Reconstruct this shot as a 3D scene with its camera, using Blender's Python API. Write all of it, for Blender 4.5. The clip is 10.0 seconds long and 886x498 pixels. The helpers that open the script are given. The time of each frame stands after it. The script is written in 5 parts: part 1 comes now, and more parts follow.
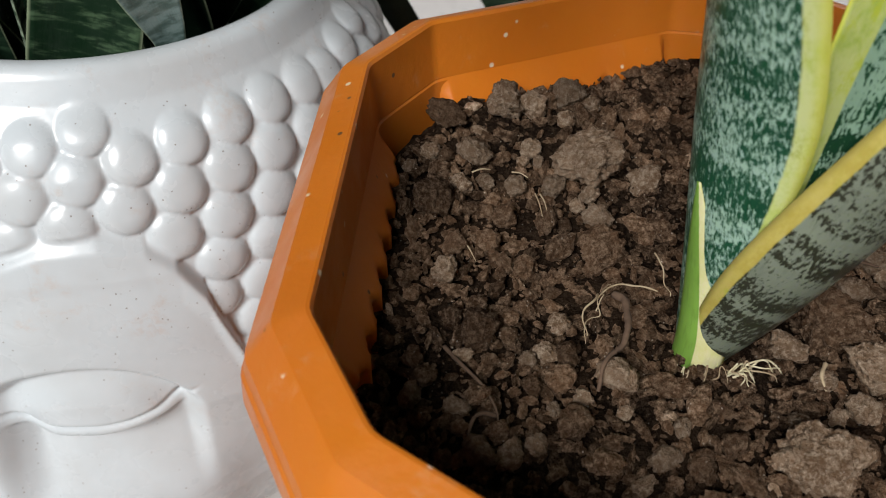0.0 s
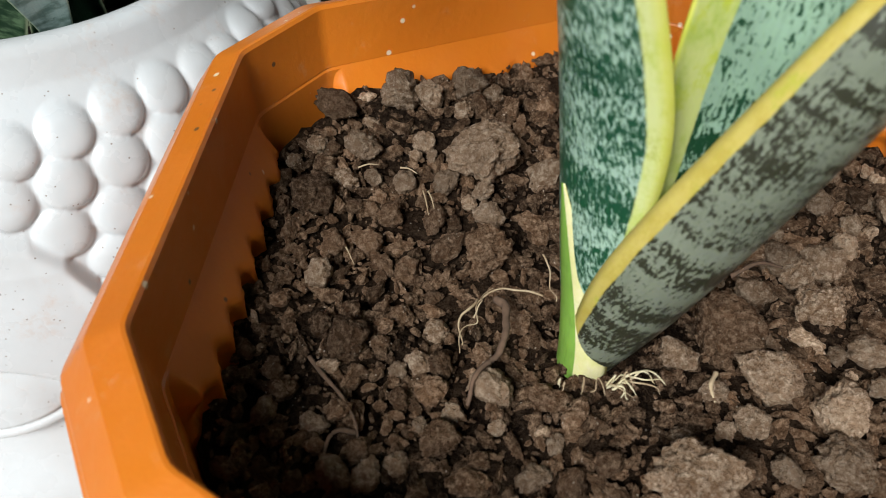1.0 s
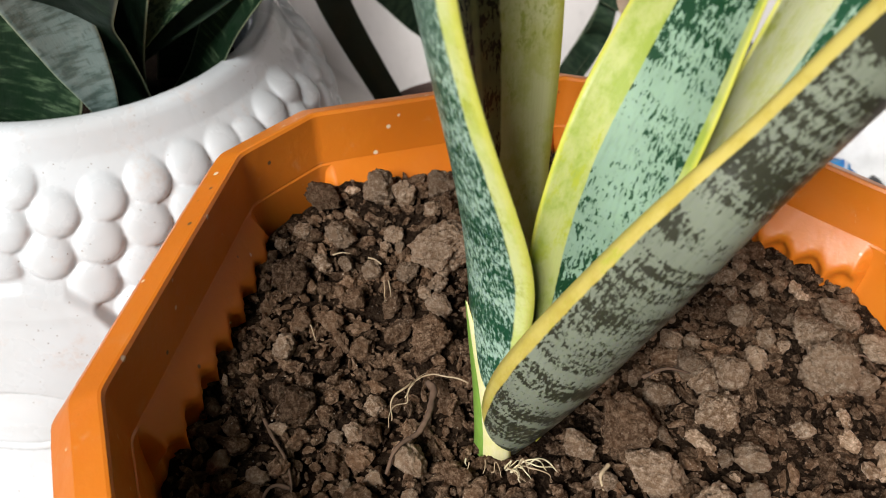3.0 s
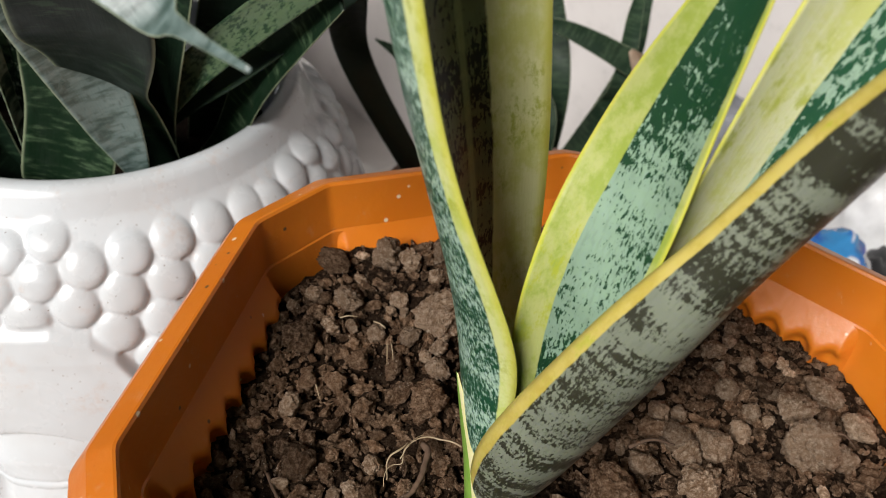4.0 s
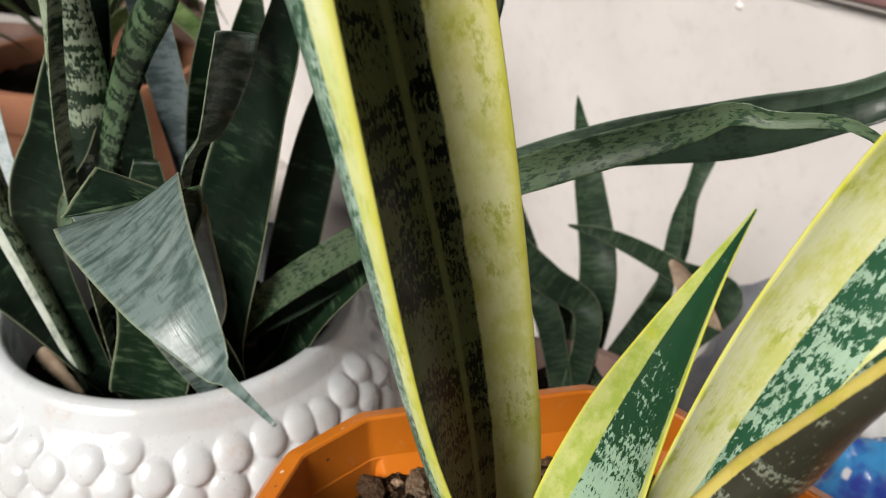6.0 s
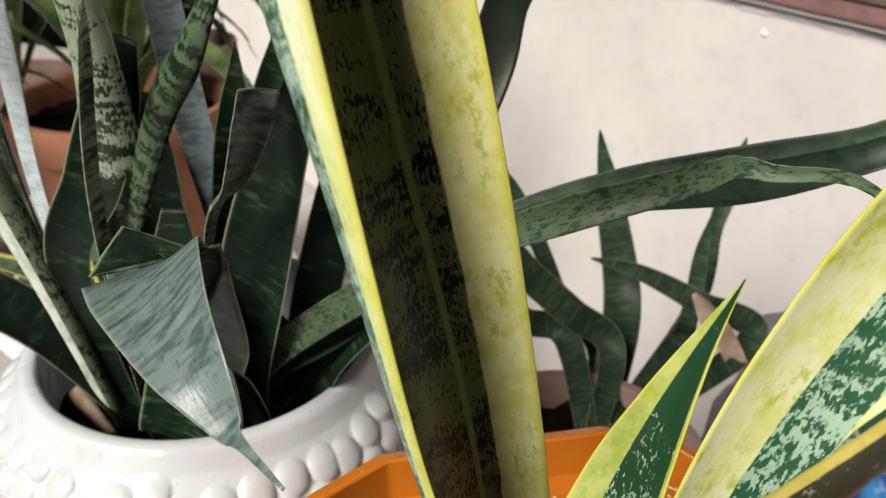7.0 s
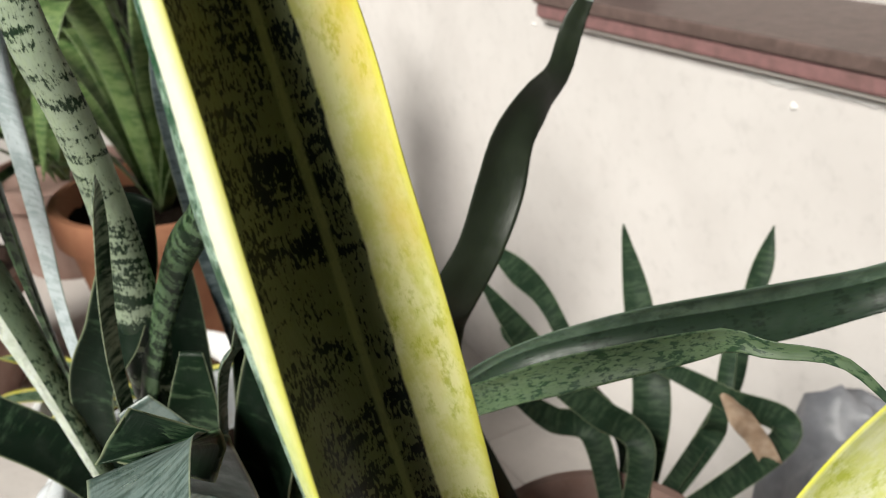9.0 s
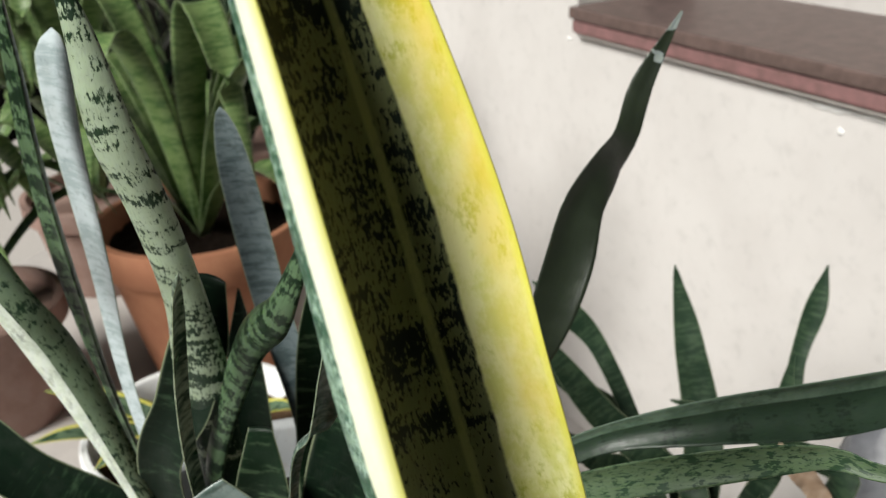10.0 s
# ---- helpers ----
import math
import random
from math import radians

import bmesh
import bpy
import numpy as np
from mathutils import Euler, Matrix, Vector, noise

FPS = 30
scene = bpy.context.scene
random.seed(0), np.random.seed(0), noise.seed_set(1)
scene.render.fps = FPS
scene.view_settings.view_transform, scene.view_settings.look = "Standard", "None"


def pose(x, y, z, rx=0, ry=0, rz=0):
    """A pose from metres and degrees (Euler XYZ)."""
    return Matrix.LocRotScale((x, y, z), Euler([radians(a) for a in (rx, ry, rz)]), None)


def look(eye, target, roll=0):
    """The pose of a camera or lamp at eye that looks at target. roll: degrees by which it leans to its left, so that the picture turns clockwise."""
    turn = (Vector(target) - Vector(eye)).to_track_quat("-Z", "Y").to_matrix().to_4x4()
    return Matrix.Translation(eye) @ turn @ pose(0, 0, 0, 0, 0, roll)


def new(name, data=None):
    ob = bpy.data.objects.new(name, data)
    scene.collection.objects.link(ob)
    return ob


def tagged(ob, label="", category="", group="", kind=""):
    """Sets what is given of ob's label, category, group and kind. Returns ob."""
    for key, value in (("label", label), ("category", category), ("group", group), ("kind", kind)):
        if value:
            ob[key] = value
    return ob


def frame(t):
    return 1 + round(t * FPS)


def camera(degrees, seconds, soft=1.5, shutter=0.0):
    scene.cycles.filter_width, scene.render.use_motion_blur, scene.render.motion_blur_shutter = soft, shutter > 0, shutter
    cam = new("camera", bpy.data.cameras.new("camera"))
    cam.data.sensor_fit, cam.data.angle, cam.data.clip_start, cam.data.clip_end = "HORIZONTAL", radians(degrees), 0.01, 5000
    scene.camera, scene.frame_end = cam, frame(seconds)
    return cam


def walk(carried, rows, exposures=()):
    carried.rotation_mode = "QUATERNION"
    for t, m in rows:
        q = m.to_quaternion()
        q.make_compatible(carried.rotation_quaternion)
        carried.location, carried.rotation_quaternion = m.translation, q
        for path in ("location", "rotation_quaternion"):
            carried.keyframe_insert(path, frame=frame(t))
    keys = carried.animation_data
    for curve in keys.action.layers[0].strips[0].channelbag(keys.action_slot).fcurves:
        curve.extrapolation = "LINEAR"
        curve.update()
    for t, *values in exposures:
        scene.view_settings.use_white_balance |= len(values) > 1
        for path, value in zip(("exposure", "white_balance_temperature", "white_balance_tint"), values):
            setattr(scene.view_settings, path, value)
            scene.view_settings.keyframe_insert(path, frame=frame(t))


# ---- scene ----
cam = camera(55.3, 10.0, soft=0.9)
cam.data.dof.use_dof, cam.data.dof.focus_distance, cam.data.dof.aperture_fstop = True, 0.34, 15.0
PATH = [
    (0, (0.002, -0.018, 0.441), (-0.001, 1.465, -0.901), 4.7),
    (0.5, (0.028, -0.003, 0.428), (0.044, 1.459, -0.937), 5.1),
    (1, (0.044, 0.004, 0.436), (0.066, 1.458, -0.937), 5.2),
    (1.5, (0.049, 0.003, 0.447), (0.067, 1.461, -0.923), 4.9),
    (2, (0.056, 0.008, 0.457), (0.069, 1.472, -0.906), 5.7),
    (2.5, (0.066, -0.001, 0.469), (0.057, 1.48, -0.875), 7.1),
    (2.7, (0.08, -0.005, 0.484), (-0.017, 1.464, -0.869), 5.2),
    (3.8, (0.099, -0.026, 0.51), (-0.106, 1.506, -0.76), 5.7),
    (4, (0.102, -0.02, 0.522), (-0.121, 1.511, -0.746), 5.4),
    (4.5, (0.112, -0.005, 0.538), (-0.166, 1.548, -0.691), 4.2),
    (5, (0.127, -0.006, 0.549), (-0.227, 1.599, -0.59), 3.4),
    (5.5, (0.125, -0.026, 0.577), (-0.303, 1.632, -0.457), 3.1),
    (5.7, (0.124, -0.033, 0.59), (-0.323, 1.635, -0.418), 2.8),
    (6.8, (0.141, -0.028, 0.608), (-0.356, 1.65, -0.361), 2.0),
    (7, (0.137, -0.032, 0.618), (-0.405, 1.643, -0.332), 0.9),
    (7.5, (0.151, -0.023, 0.633), (-0.431, 1.653, -0.29), -0.5),
    (8, (0.146, -0.015, 0.645), (-0.466, 1.669, -0.241), -1.7),
    (8.5, (0.141, -0.007, 0.662), (-0.492, 1.677, -0.211), -1.9),
    (9, (0.155, -0.003, 0.679), (-0.507, 1.678, -0.178), -2.0),
    (9.5, (0.146, -0.009, 0.707), (-0.536, 1.669, -0.14), -2.3),
    (10, (0.112, 0.014, 0.728), (-0.589, 1.672, -0.144), -2.5),
]
walk(cam, [(t, look(eye, target, roll)) for t, eye, target, roll in PATH],
     exposures=[(0, -0.24, 6350, 8), (1.0, 0.24, 6300, 6), (2.5, 0.38, 6500, 9), (4.5, 0.0, 6700, 11), (5.5, 0.08, 6750, 11), (7, 0.17, 7000, 10), (8.5, 0.36, 6950, 8), (10, 0.24, 6700, 6)])

# ---- light ----
world = bpy.data.worlds.new("sky")
scene.world = world
world.use_nodes = True
wn = world.node_tree
SUN_EL, SUN_AZ = 39.5, 246.0          # azimuth of the light, degrees from +x towards +y
sky = wn.nodes.new("ShaderNodeTexSky")
sky.sky_type = 'NISHITA'
sky.sun_disc = False
sky.sun_elevation = radians(SUN_EL)
sky.sun_rotation = radians(90 - SUN_AZ)
bg = wn.nodes["Background"]
bg.inputs["Strength"].default_value = 0.012
wn.links.new(sky.outputs[0], bg.inputs["Color"])
sun = new("sun", bpy.data.lights.new("sun", "SUN"))
sun.data.energy, sun.data.angle = 4.9, radians(24)
sun.data.color = (1.0, 0.99, 0.975)
sun.matrix_world = look((0, 0, 3), Vector((0, 0, 3)) - Vector((math.cos(radians(SUN_EL)) * math.cos(radians(SUN_AZ)),
                   math.cos(radians(SUN_EL)) * math.sin(radians(SUN_AZ)), math.sin(radians(SUN_EL)))))


# ---- small helpers ----
def mesh_object(name, bm, mats, parent=None, label="", smooth=True):
    me = bpy.data.meshes.new(name)
    bm.to_mesh(me)
    bm.free()
    for m in (mats if isinstance(mats, (list, tuple)) else [mats]):
        me.materials.append(m)
    if smooth:
        me.polygons.foreach_set("use_smooth", [True] * len(me.polygons))
    ob = new(name, me)
    if parent is not None:
        ob.parent = parent
    if label:
        tagged(ob, label)
    return ob


def part(name, bm, material, parent, label="", smooth=True):
    return mesh_object(name, bm, material, parent, label, smooth)


def empty(name, loc=(0, 0, 0)):
    ob = new(name)
    ob.location = loc
    ob.empty_display_size = 0.02
    return ob


def spline(rows, n):
    """Catmull-Rom through rows of numbers, n samples."""
    a = np.array(rows, float)
    k = len(a)
    ext = np.vstack([2 * a[0] - a[1], a, 2 * a[-1] - a[-2]])
    d = np.r_[0, np.cumsum(np.linalg.norm(np.diff(a[:, :3], axis=0), axis=1) + 1e-6)]
    out = []
    for t in np.linspace(0, d[-1], n):
        i = min(max(np.searchsorted(d, t) - 1, 0), k - 2)
        u = (t - d[i]) / (d[i + 1] - d[i])
        p0, p1, p2, p3 = ext[i:i + 4]
        out.append(0.5 * (2 * p1 + (p2 - p0) * u + (2 * p0 - 5 * p1 + 4 * p2 - p3) * u * u + (3 * p1 - p0 - 3 * p2 + p3) * u ** 3))
    return np.array(out)


# ---- materials ----
class Mat:
    """A node material under way: short calls for the usual nodes."""
    def __init__(self, name, rough=0.5, spec=0.5, metal=0.0):
        self.m = bpy.data.materials.new(name)
        self.m.use_nodes = True
        self.t = self.m.node_tree
        self.b = self.t.nodes["Principled BSDF"]
        self.b.inputs["Roughness"].default_value = rough
        self.b.inputs["Specular IOR Level"].default_value = spec
        self.b.inputs["Metallic"].default_value = metal

    def put(self, socket, v):
        if isinstance(v, bpy.types.NodeSocket):
            self.t.links.new(v, socket)
        elif hasattr(socket.default_value, "__len__"):
            socket.default_value = (*v, 1.0) if len(v) == 3 and len(socket.default_value) == 4 else v
        else:
            socket.default_value = v

    def obj(self):
        return self.t.nodes.new("ShaderNodeTexCoord").outputs["Object"]

    def pos(self):
        return self.t.nodes.new("ShaderNodeNewGeometry").outputs["Position"]

    def uv(self, name):
        n = self.t.nodes.new("ShaderNodeUVMap")
        n.uv_map = name
        return n.outputs[0]

    def split(self, v):
        n = self.t.nodes.new("ShaderNodeSeparateXYZ")
        self.put(n.inputs[0], v)
        return n.outputs

    def scale(self, v, xyz, off=(0, 0, 0)):
        n = self.t.nodes.new("ShaderNodeMapping")
        self.put(n.inputs["Vector"], v)
        n.inputs["Scale"].default_value = xyz
        n.inputs["Location"].default_value = off
        return n.outputs[0]

    def shift(self, v, by):
        n = self.t.nodes.new("ShaderNodeVectorMath")
        self.put(n.inputs[0], v)
        self.put(n.inputs[1], by)
        return n.outputs[0]

    def rnd(self):
        return self.t.nodes.new("ShaderNodeObjectInfo").outputs["Random"]

    def island(self):
        return self.t.nodes.new("ShaderNodeNewGeometry").outputs["Random Per Island"]

    def noise(self, v, scale, detail=4.0, rough=0.55, out=0):
        n = self.t.nodes.new("ShaderNodeTexNoise")
        self.put(n.inputs["Vector"], v)
        n.inputs["Scale"].default_value = scale
        n.inputs["Detail"].default_value = detail
        n.inputs["Roughness"].default_value = rough
        return n.outputs[out]

    def voronoi(self, v, scale, feature='F1'):
        n = self.t.nodes.new("ShaderNodeTexVoronoi")
        n.feature = feature
        self.put(n.inputs["Vector"], v)
        n.inputs["Scale"].default_value = scale
        return n.outputs["Distance"]

    def ramp(self, v, a, b, lo=0.0, hi=1.0, smooth=True):
        n = self.t.nodes.new("ShaderNodeMapRange")
        n.interpolation_type = 'SMOOTHSTEP' if smooth else 'LINEAR'
        self.put(n.inputs[0], v)
        for k, x in zip((1, 2, 3, 4), (a, b, lo, hi)):
            self.put(n.inputs[k], x)
        return n.outputs[0]

    def math(self, op, a, b=0.0):
        n = self.t.nodes.new("ShaderNodeMath")
        n.operation = op
        self.put(n.inputs[0], a)
        self.put(n.inputs[1], b)
        return n.outputs[0]

    def mix(self, f, a, b):
        n = self.t.nodes.new("ShaderNodeMix")
        n.data_type = 'RGBA'
        self.put(n.inputs[0], f)
        self.put(n.inputs[6], a)
        self.put(n.inputs[7], b)
        return n.outputs[2]

    def bump(self, h, dist, strength=1.0):
        n = self.t.nodes.new("ShaderNodeBump")
        n.inputs["Strength"].default_value = strength
        n.inputs["Distance"].default_value = dist
        self.put(n.inputs["Height"], h)
        self.t.links.new(n.outputs[0], self.b.inputs["Normal"])

    def colour(self, c):
        self.put(self.b.inputs["Base Color"], c)
        return self

    def set(self, name, v):
        self.put(self.b.inputs[name], v)
        return self


def plastic_material():
    m = Mat("orange_plastic", 0.34, 0.5)
    p = m.obj()
    c = m.mix(m.ramp(m.noise(p, 9, 3), 0.3, 0.7), (0.60, 0.172, 0.013), (0.54, 0.142, 0.010))
    dust = m.ramp(m.noise(p, 60, 6, 0.7), 0.58, 0.8)
    c = m.mix(m.math('MULTIPLY', dust, 0.35), c, (0.55, 0.33, 0.18))
    specks = m.ramp(m.voronoi(p, 110), 0.09, 0.17, 1, 0)
    pick = m.ramp(m.noise(p, 35, 2), 0.53, 0.57)
    c = m.mix(m.math('MULTIPLY', specks, pick), c, (0.72, 0.55, 0.38))
    dirt = m.math('MULTIPLY', m.ramp(m.voronoi(m.shift(p, (3.1, 1.7, 0.4)), 85), 0.06, 0.12, 1, 0), m.ramp(m.noise(m.shift(p, (5, 5, 5)), 30, 2), 0.55, 0.58))
    c = m.mix(dirt, c, (0.12, 0.06, 0.03))
    m.colour(c)
    m.set("Roughness", m.ramp(m.noise(p, 40, 4), 0.3, 0.75, 0.3, 0.55))
    m.set("Subsurface Weight", 0.08)
    m.b.inputs["Subsurface Radius"].default_value = (0.01, 0.003, 0.001)
    m.bump(m.noise(p, 220, 4, 0.6), 0.0006, 0.35)
    return m.m


def soil_material(name, base, dark, light, relief=0.006):
    m = Mat(name, 0.95, 0.05)
    p = m.pos()
    big = m.noise(p, 28, 5, 0.6)
    fine = m.noise(p, 420, 6, 0.75)
    grit = m.noise(p, 1500, 3, 0.7)
    c = m.mix(m.ramp(big, 0.35, 0.68), dark, base)
    c = m.mix(m.ramp(fine, 0.4, 0.75), c, light)
    c = m.mix(m.math('MULTIPLY', m.ramp(grit, 0.64, 0.72), 0.3), c, (0.50, 0.38, 0.27))
    tone = m.math('MULTIPLY', m.ramp(m.island(), 0, 1, 0.55, 1.45, False), m.ramp(m.rnd(), 0, 1, 0.65, 1.3, False))
    n = m.t.nodes.new("ShaderNodeHueSaturation")
    m.put(n.inputs["Color"], c)
    m.put(n.inputs["Value"], tone)
    m.colour(n.outputs[0])
    dots = m.math('MULTIPLY', m.ramp(m.voronoi(p, 420), 0.10, 0.2, 1, 0), m.ramp(m.noise(p, 120, 2), 0.55, 0.6))
    c = m.mix(m.math('MULTIPLY', dots, 0.55), c, (0.66, 0.56, 0.45))
    m.put(n.inputs["Color"], c)
    h = m.math('ADD', m.math('MULTIPLY', m.noise(p, 240, 4, 0.6), 0.7), m.math('ADD', m.math('MULTIPLY', fine, 0.9), m.math('MULTIPLY', grit, 0.45)))
    m.bump(h, relief, 1.0)
    return m.m


def glaze_material():
    m = Mat("white_glaze", 0.22, 0.5)
    p = m.obj()
    c = m.mix(m.ramp(m.noise(p, 14, 5), 0.35, 0.75), (0.575, 0.605, 0.625), (0.52, 0.53, 0.535))
    stain = m.ramp(m.noise(p, 24, 7, 0.72), 0.56, 0.76)
    z = m.split(p)[2]
    high = m.ramp(z, 0.10, 0.23)
    c = m.mix(m.math('MULTIPLY', m.math('MULTIPLY', stain, high), 0.6), c, (0.50, 0.36, 0.28))
    specks = m.ramp(m.voronoi(p, 210), 0.06, 0.13, 1, 0)
    pick = m.ramp(m.noise(p, 60, 2), 0.52, 0.56)
    c = m.mix(m.math('MULTIPLY', m.math('MULTIPLY', specks, pick), 0.8), c, (0.18, 0.13, 0.10))
    m.colour(c)
    m.set("Roughness", m.ramp(m.noise(p, 30, 4), 0.3, 0.7, 0.16, 0.42))
    m.set("Coat Weight", 0.25)
    m.bump(m.noise(p, 90, 4), 0.0008, 0.25)
    return m.m


def variegated(name, field, spot, edge_a, edge_b, lo, hi, cut, bands=0.5, seed=0.0, stripe=0.0, dense=1.0, top=0.0, at=(0.74, 0.90), grain=0.55, soft=0.04, glare=0.0, gold=0.0, plain=False, rings=70, foot=0.0):
    """Snake plant skin: field with darker spots in cross bands, yellow margins of width lo (left) and hi (right)."""
    m = Mat(name, 0.34, 0.22)
    uv = m.shift(m.uv("metres"), (seed, seed * 1.7, 0))
    rel = m.split(m.uv("rel"))
    u, v = rel[0], rel[1]
    band = m.noise(m.scale(uv, (14, rings, 1)), 1.0, 3, 0.6)
    fleck = m.noise(m.scale(uv, (420 * dense, 150 * dense, 1)), 1.0, 4, 0.65)
    patch = m.noise(m.scale(uv, (90, 60, 1)), 1.0, 4, 0.6)
    mask = m.math('ADD', m.math('MULTIPLY', band, bands), m.math('ADD', m.math('MULTIPLY', fleck, grain), m.math('MULTIPLY', patch, 0.35)))
    if top:
        mask = m.math('ADD', mask, m.ramp(m.math('ADD', v, m.math('MULTIPLY', m.math('SUBTRACT', m.noise(m.scale(uv, (60, 60, 1)), 1.0, 3), 0.5), 0.3)), at[0], at[1], 0.0, top))
    if foot:
        mask = m.math('ADD', mask, m.ramp(v, 0.15, 0.5, foot, 0.0))
    spots = m.ramp(mask, cut, cut + soft)
    c = m.mix(m.ramp(m.noise(uv, 40, 4), 0.3, 0.7), field, [x * 0.80 for x in field])
    c = m.mix(m.math('MULTIPLY', m.ramp(m.noise(m.scale(uv, (700, 130, 1)), 1.0, 3), 0.5, 0.7), 0.35), c, [x * 0.55 for x in field])
    c = m.mix(spots, c, spot)
    if stripe:
        # one pale line along the blade
        us = m.math('ADD', u, m.math('MULTIPLY', m.math('SUBTRACT', m.noise(m.scale(uv, (3, 9, 1)), 1.0, 2), 0.5), 0.03))
        line = m.math('MULTIPLY', m.ramp(us, stripe - 0.022, stripe - 0.008), m.ramp(us, stripe + 0.008, stripe + 0.022, 1, 0))
        c = m.mix(m.math('MULTIPLY', line, 0.75), c, [x * 1.9 for x in field])
    wob = m.math('MULTIPLY', m.math('SUBTRACT', m.noise(m.scale(uv, (30, 60, 1)), 1.0, 4, 0.7), 0.5), 0.028)
    uw = m.math('ADD', u, wob)
    if glare:
        uw = m.math('SUBTRACT', uw, m.math('MULTIPLY', m.ramp(v, 0.4, 0.6), m.ramp(u, 0.0, 0.5, 0.03, 0.0)))
    edge = m.ramp(uw, 1 - hi - 0.012, 1 - hi)
    if lo > 0:
        edge = m.math('MAXIMUM', m.ramp(uw, lo, lo + 0.012, 1, 0), edge)
    e = m.mix(m.ramp(m.noise(m.scale(uv, (70, 45, 1)), 1.0, 5, 0.7), 0.42, 0.62), edge_a, edge_b)
    olive = m.math('MULTIPLY', m.ramp(m.noise(m.scale(uv, (170, 80, 1)), 1.0, 5, 0.75), 0.49, 0.63), m.ramp(m.noise(m.scale(uv, (30, 25, 1)), 1.0, 3), 0.42, 0.60))
    e = m.mix(m.math('MULTIPLY', olive, 0.8), e, [x * 0.5 for x in edge_b] if plain else (0.34, 0.38, 0.03))
    # Sun glare painted in: the margin whitens towards the tip.
    if glare:
        e = m.mix(m.math('MULTIPLY', m.ramp(v, 0.46, 0.66), glare), e, (0.74, 0.75, 0.66))
    if gold:
        g = m.math('MULTIPLY', m.ramp(m.math('ADD', v, m.math('MULTIPLY', m.noise(m.scale(uv, (40, 30, 1)), 1.0, 4), 0.5)), 0.66, 1.08), m.ramp(m.math('ADD', u, m.math('MULTIPLY', m.noise(m.scale(uv, (60, 40, 1)), 1.0, 4), 0.14)), 0.84, 1.02))
        e = m.mix(m.math('MULTIPLY', g, gold), e, (0.66, 0.46, 0.015))
    edge_rim = [x * 0.85 for x in edge_a] if lo <= 0 or plain else (0.56, 0.54, 0.06)
    rim = m.ramp(u, 0.95, 1.0)
    if lo > 0:
        rim = m.math('MAXIMUM', m.ramp(u, 0.0, 0.055 if glare else 0.04, 1, 0), rim)
    e = m.mix(m.math('MULTIPLY', rim, 0.75), e, edge_rim)
    c = m.mix(edge, c, e)
    m.colour(c)
    m.set("Subsurface Weight", 0.10)
    m.b.inputs["Subsurface Radius"].default_value = (0.004, 0.006, 0.001)
    m.set("Roughness", m.ramp(m.noise(uv, 120, 3), 0.3, 0.7, 0.28, 0.46))
    m.bump(m.math('ADD', m.noise(m.scale(uv, (900, 60, 1)), 1.0, 2), m.math('MULTIPLY', fleck, 0.4)), 0.0004, 0.3)
    return m.m


def green_skin(name, dark, light, cut=0.5, seed=0.0, rough=0.34, pale=0.0, gloss=0.22):
    """Dark snake plant skin with wavy paler cross bands."""
    m = Mat(name, rough, gloss)
    uv = m.shift(m.uv("metres"), (seed, seed * 2.3, 0))
    rel = m.split(m.uv("rel"))
    wave = m.noise(m.scale(uv, (55, 210, 1)), 1.0, 4, 0.62)
    broad = m.noise(m.scale(uv, (10, 38, 1)), 1.0, 3)
    f = m.ramp(m.math('ADD', m.math('MULTIPLY', wave, 0.7), m.math('MULTIPLY', broad, 0.5)), cut, cut + 0.16)
    c = m.mix(f, dark, light)
    c = m.mix(m.math('MULTIPLY', m.ramp(m.noise(m.scale(uv, (260, 120, 1)), 1.0, 4), 0.55, 0.7), 0.5), c, [x * 0.6 for x in dark])
    # A thin dust; pale strengthens it, on the folded blade as painted sheen.
    dust = m.ramp(m.noise(uv, 45, 6, 0.7), 0.45, 0.75)
    c = m.mix(m.math('MULTIPLY', dust, 0.025 + pale), c, (0.34, 0.36, 0.33))
    u = rel[0]
    rim = m.math('MAXIMUM', m.ramp(u, 0.0, 0.035, 1, 0), m.ramp(u, 0.965, 1.0))
    c = m.mix(m.math('MULTIPLY', rim, 0.6), c, (0.28, 0.32, 0.2))
    m.colour(c)
    m.set("Roughness", m.ramp(m.noise(uv, 60, 4), 0.3, 0.7, rough - 0.08, rough + 0.12))
    m.bump(m.noise(m.scale(uv, (700, 90, 1)), 1.0, 3), 0.0005, 0.4)
    return m.m


def plain_material(name, a, b, scale=20, rough=0.7, bump=0.001, spec=0.4, grain=200):
    m = Mat(name, rough, spec)
    p = m.pos()
    n1, n2 = m.noise(p, scale, 5, 0.6), m.noise(p, grain, 5, 0.65)
    c = m.mix(m.ramp(n1, 0.3, 0.7), a, b)
    c = m.mix(m.math('MULTIPLY', m.ramp(n2, 0.5, 0.8), 0.35), c, [x * 0.6 for x in a])
    m.colour(c)
    m.bump(m.math('ADD', n1, m.math('MULTIPLY', n2, 0.5)), bump, 0.5)
    return m.m


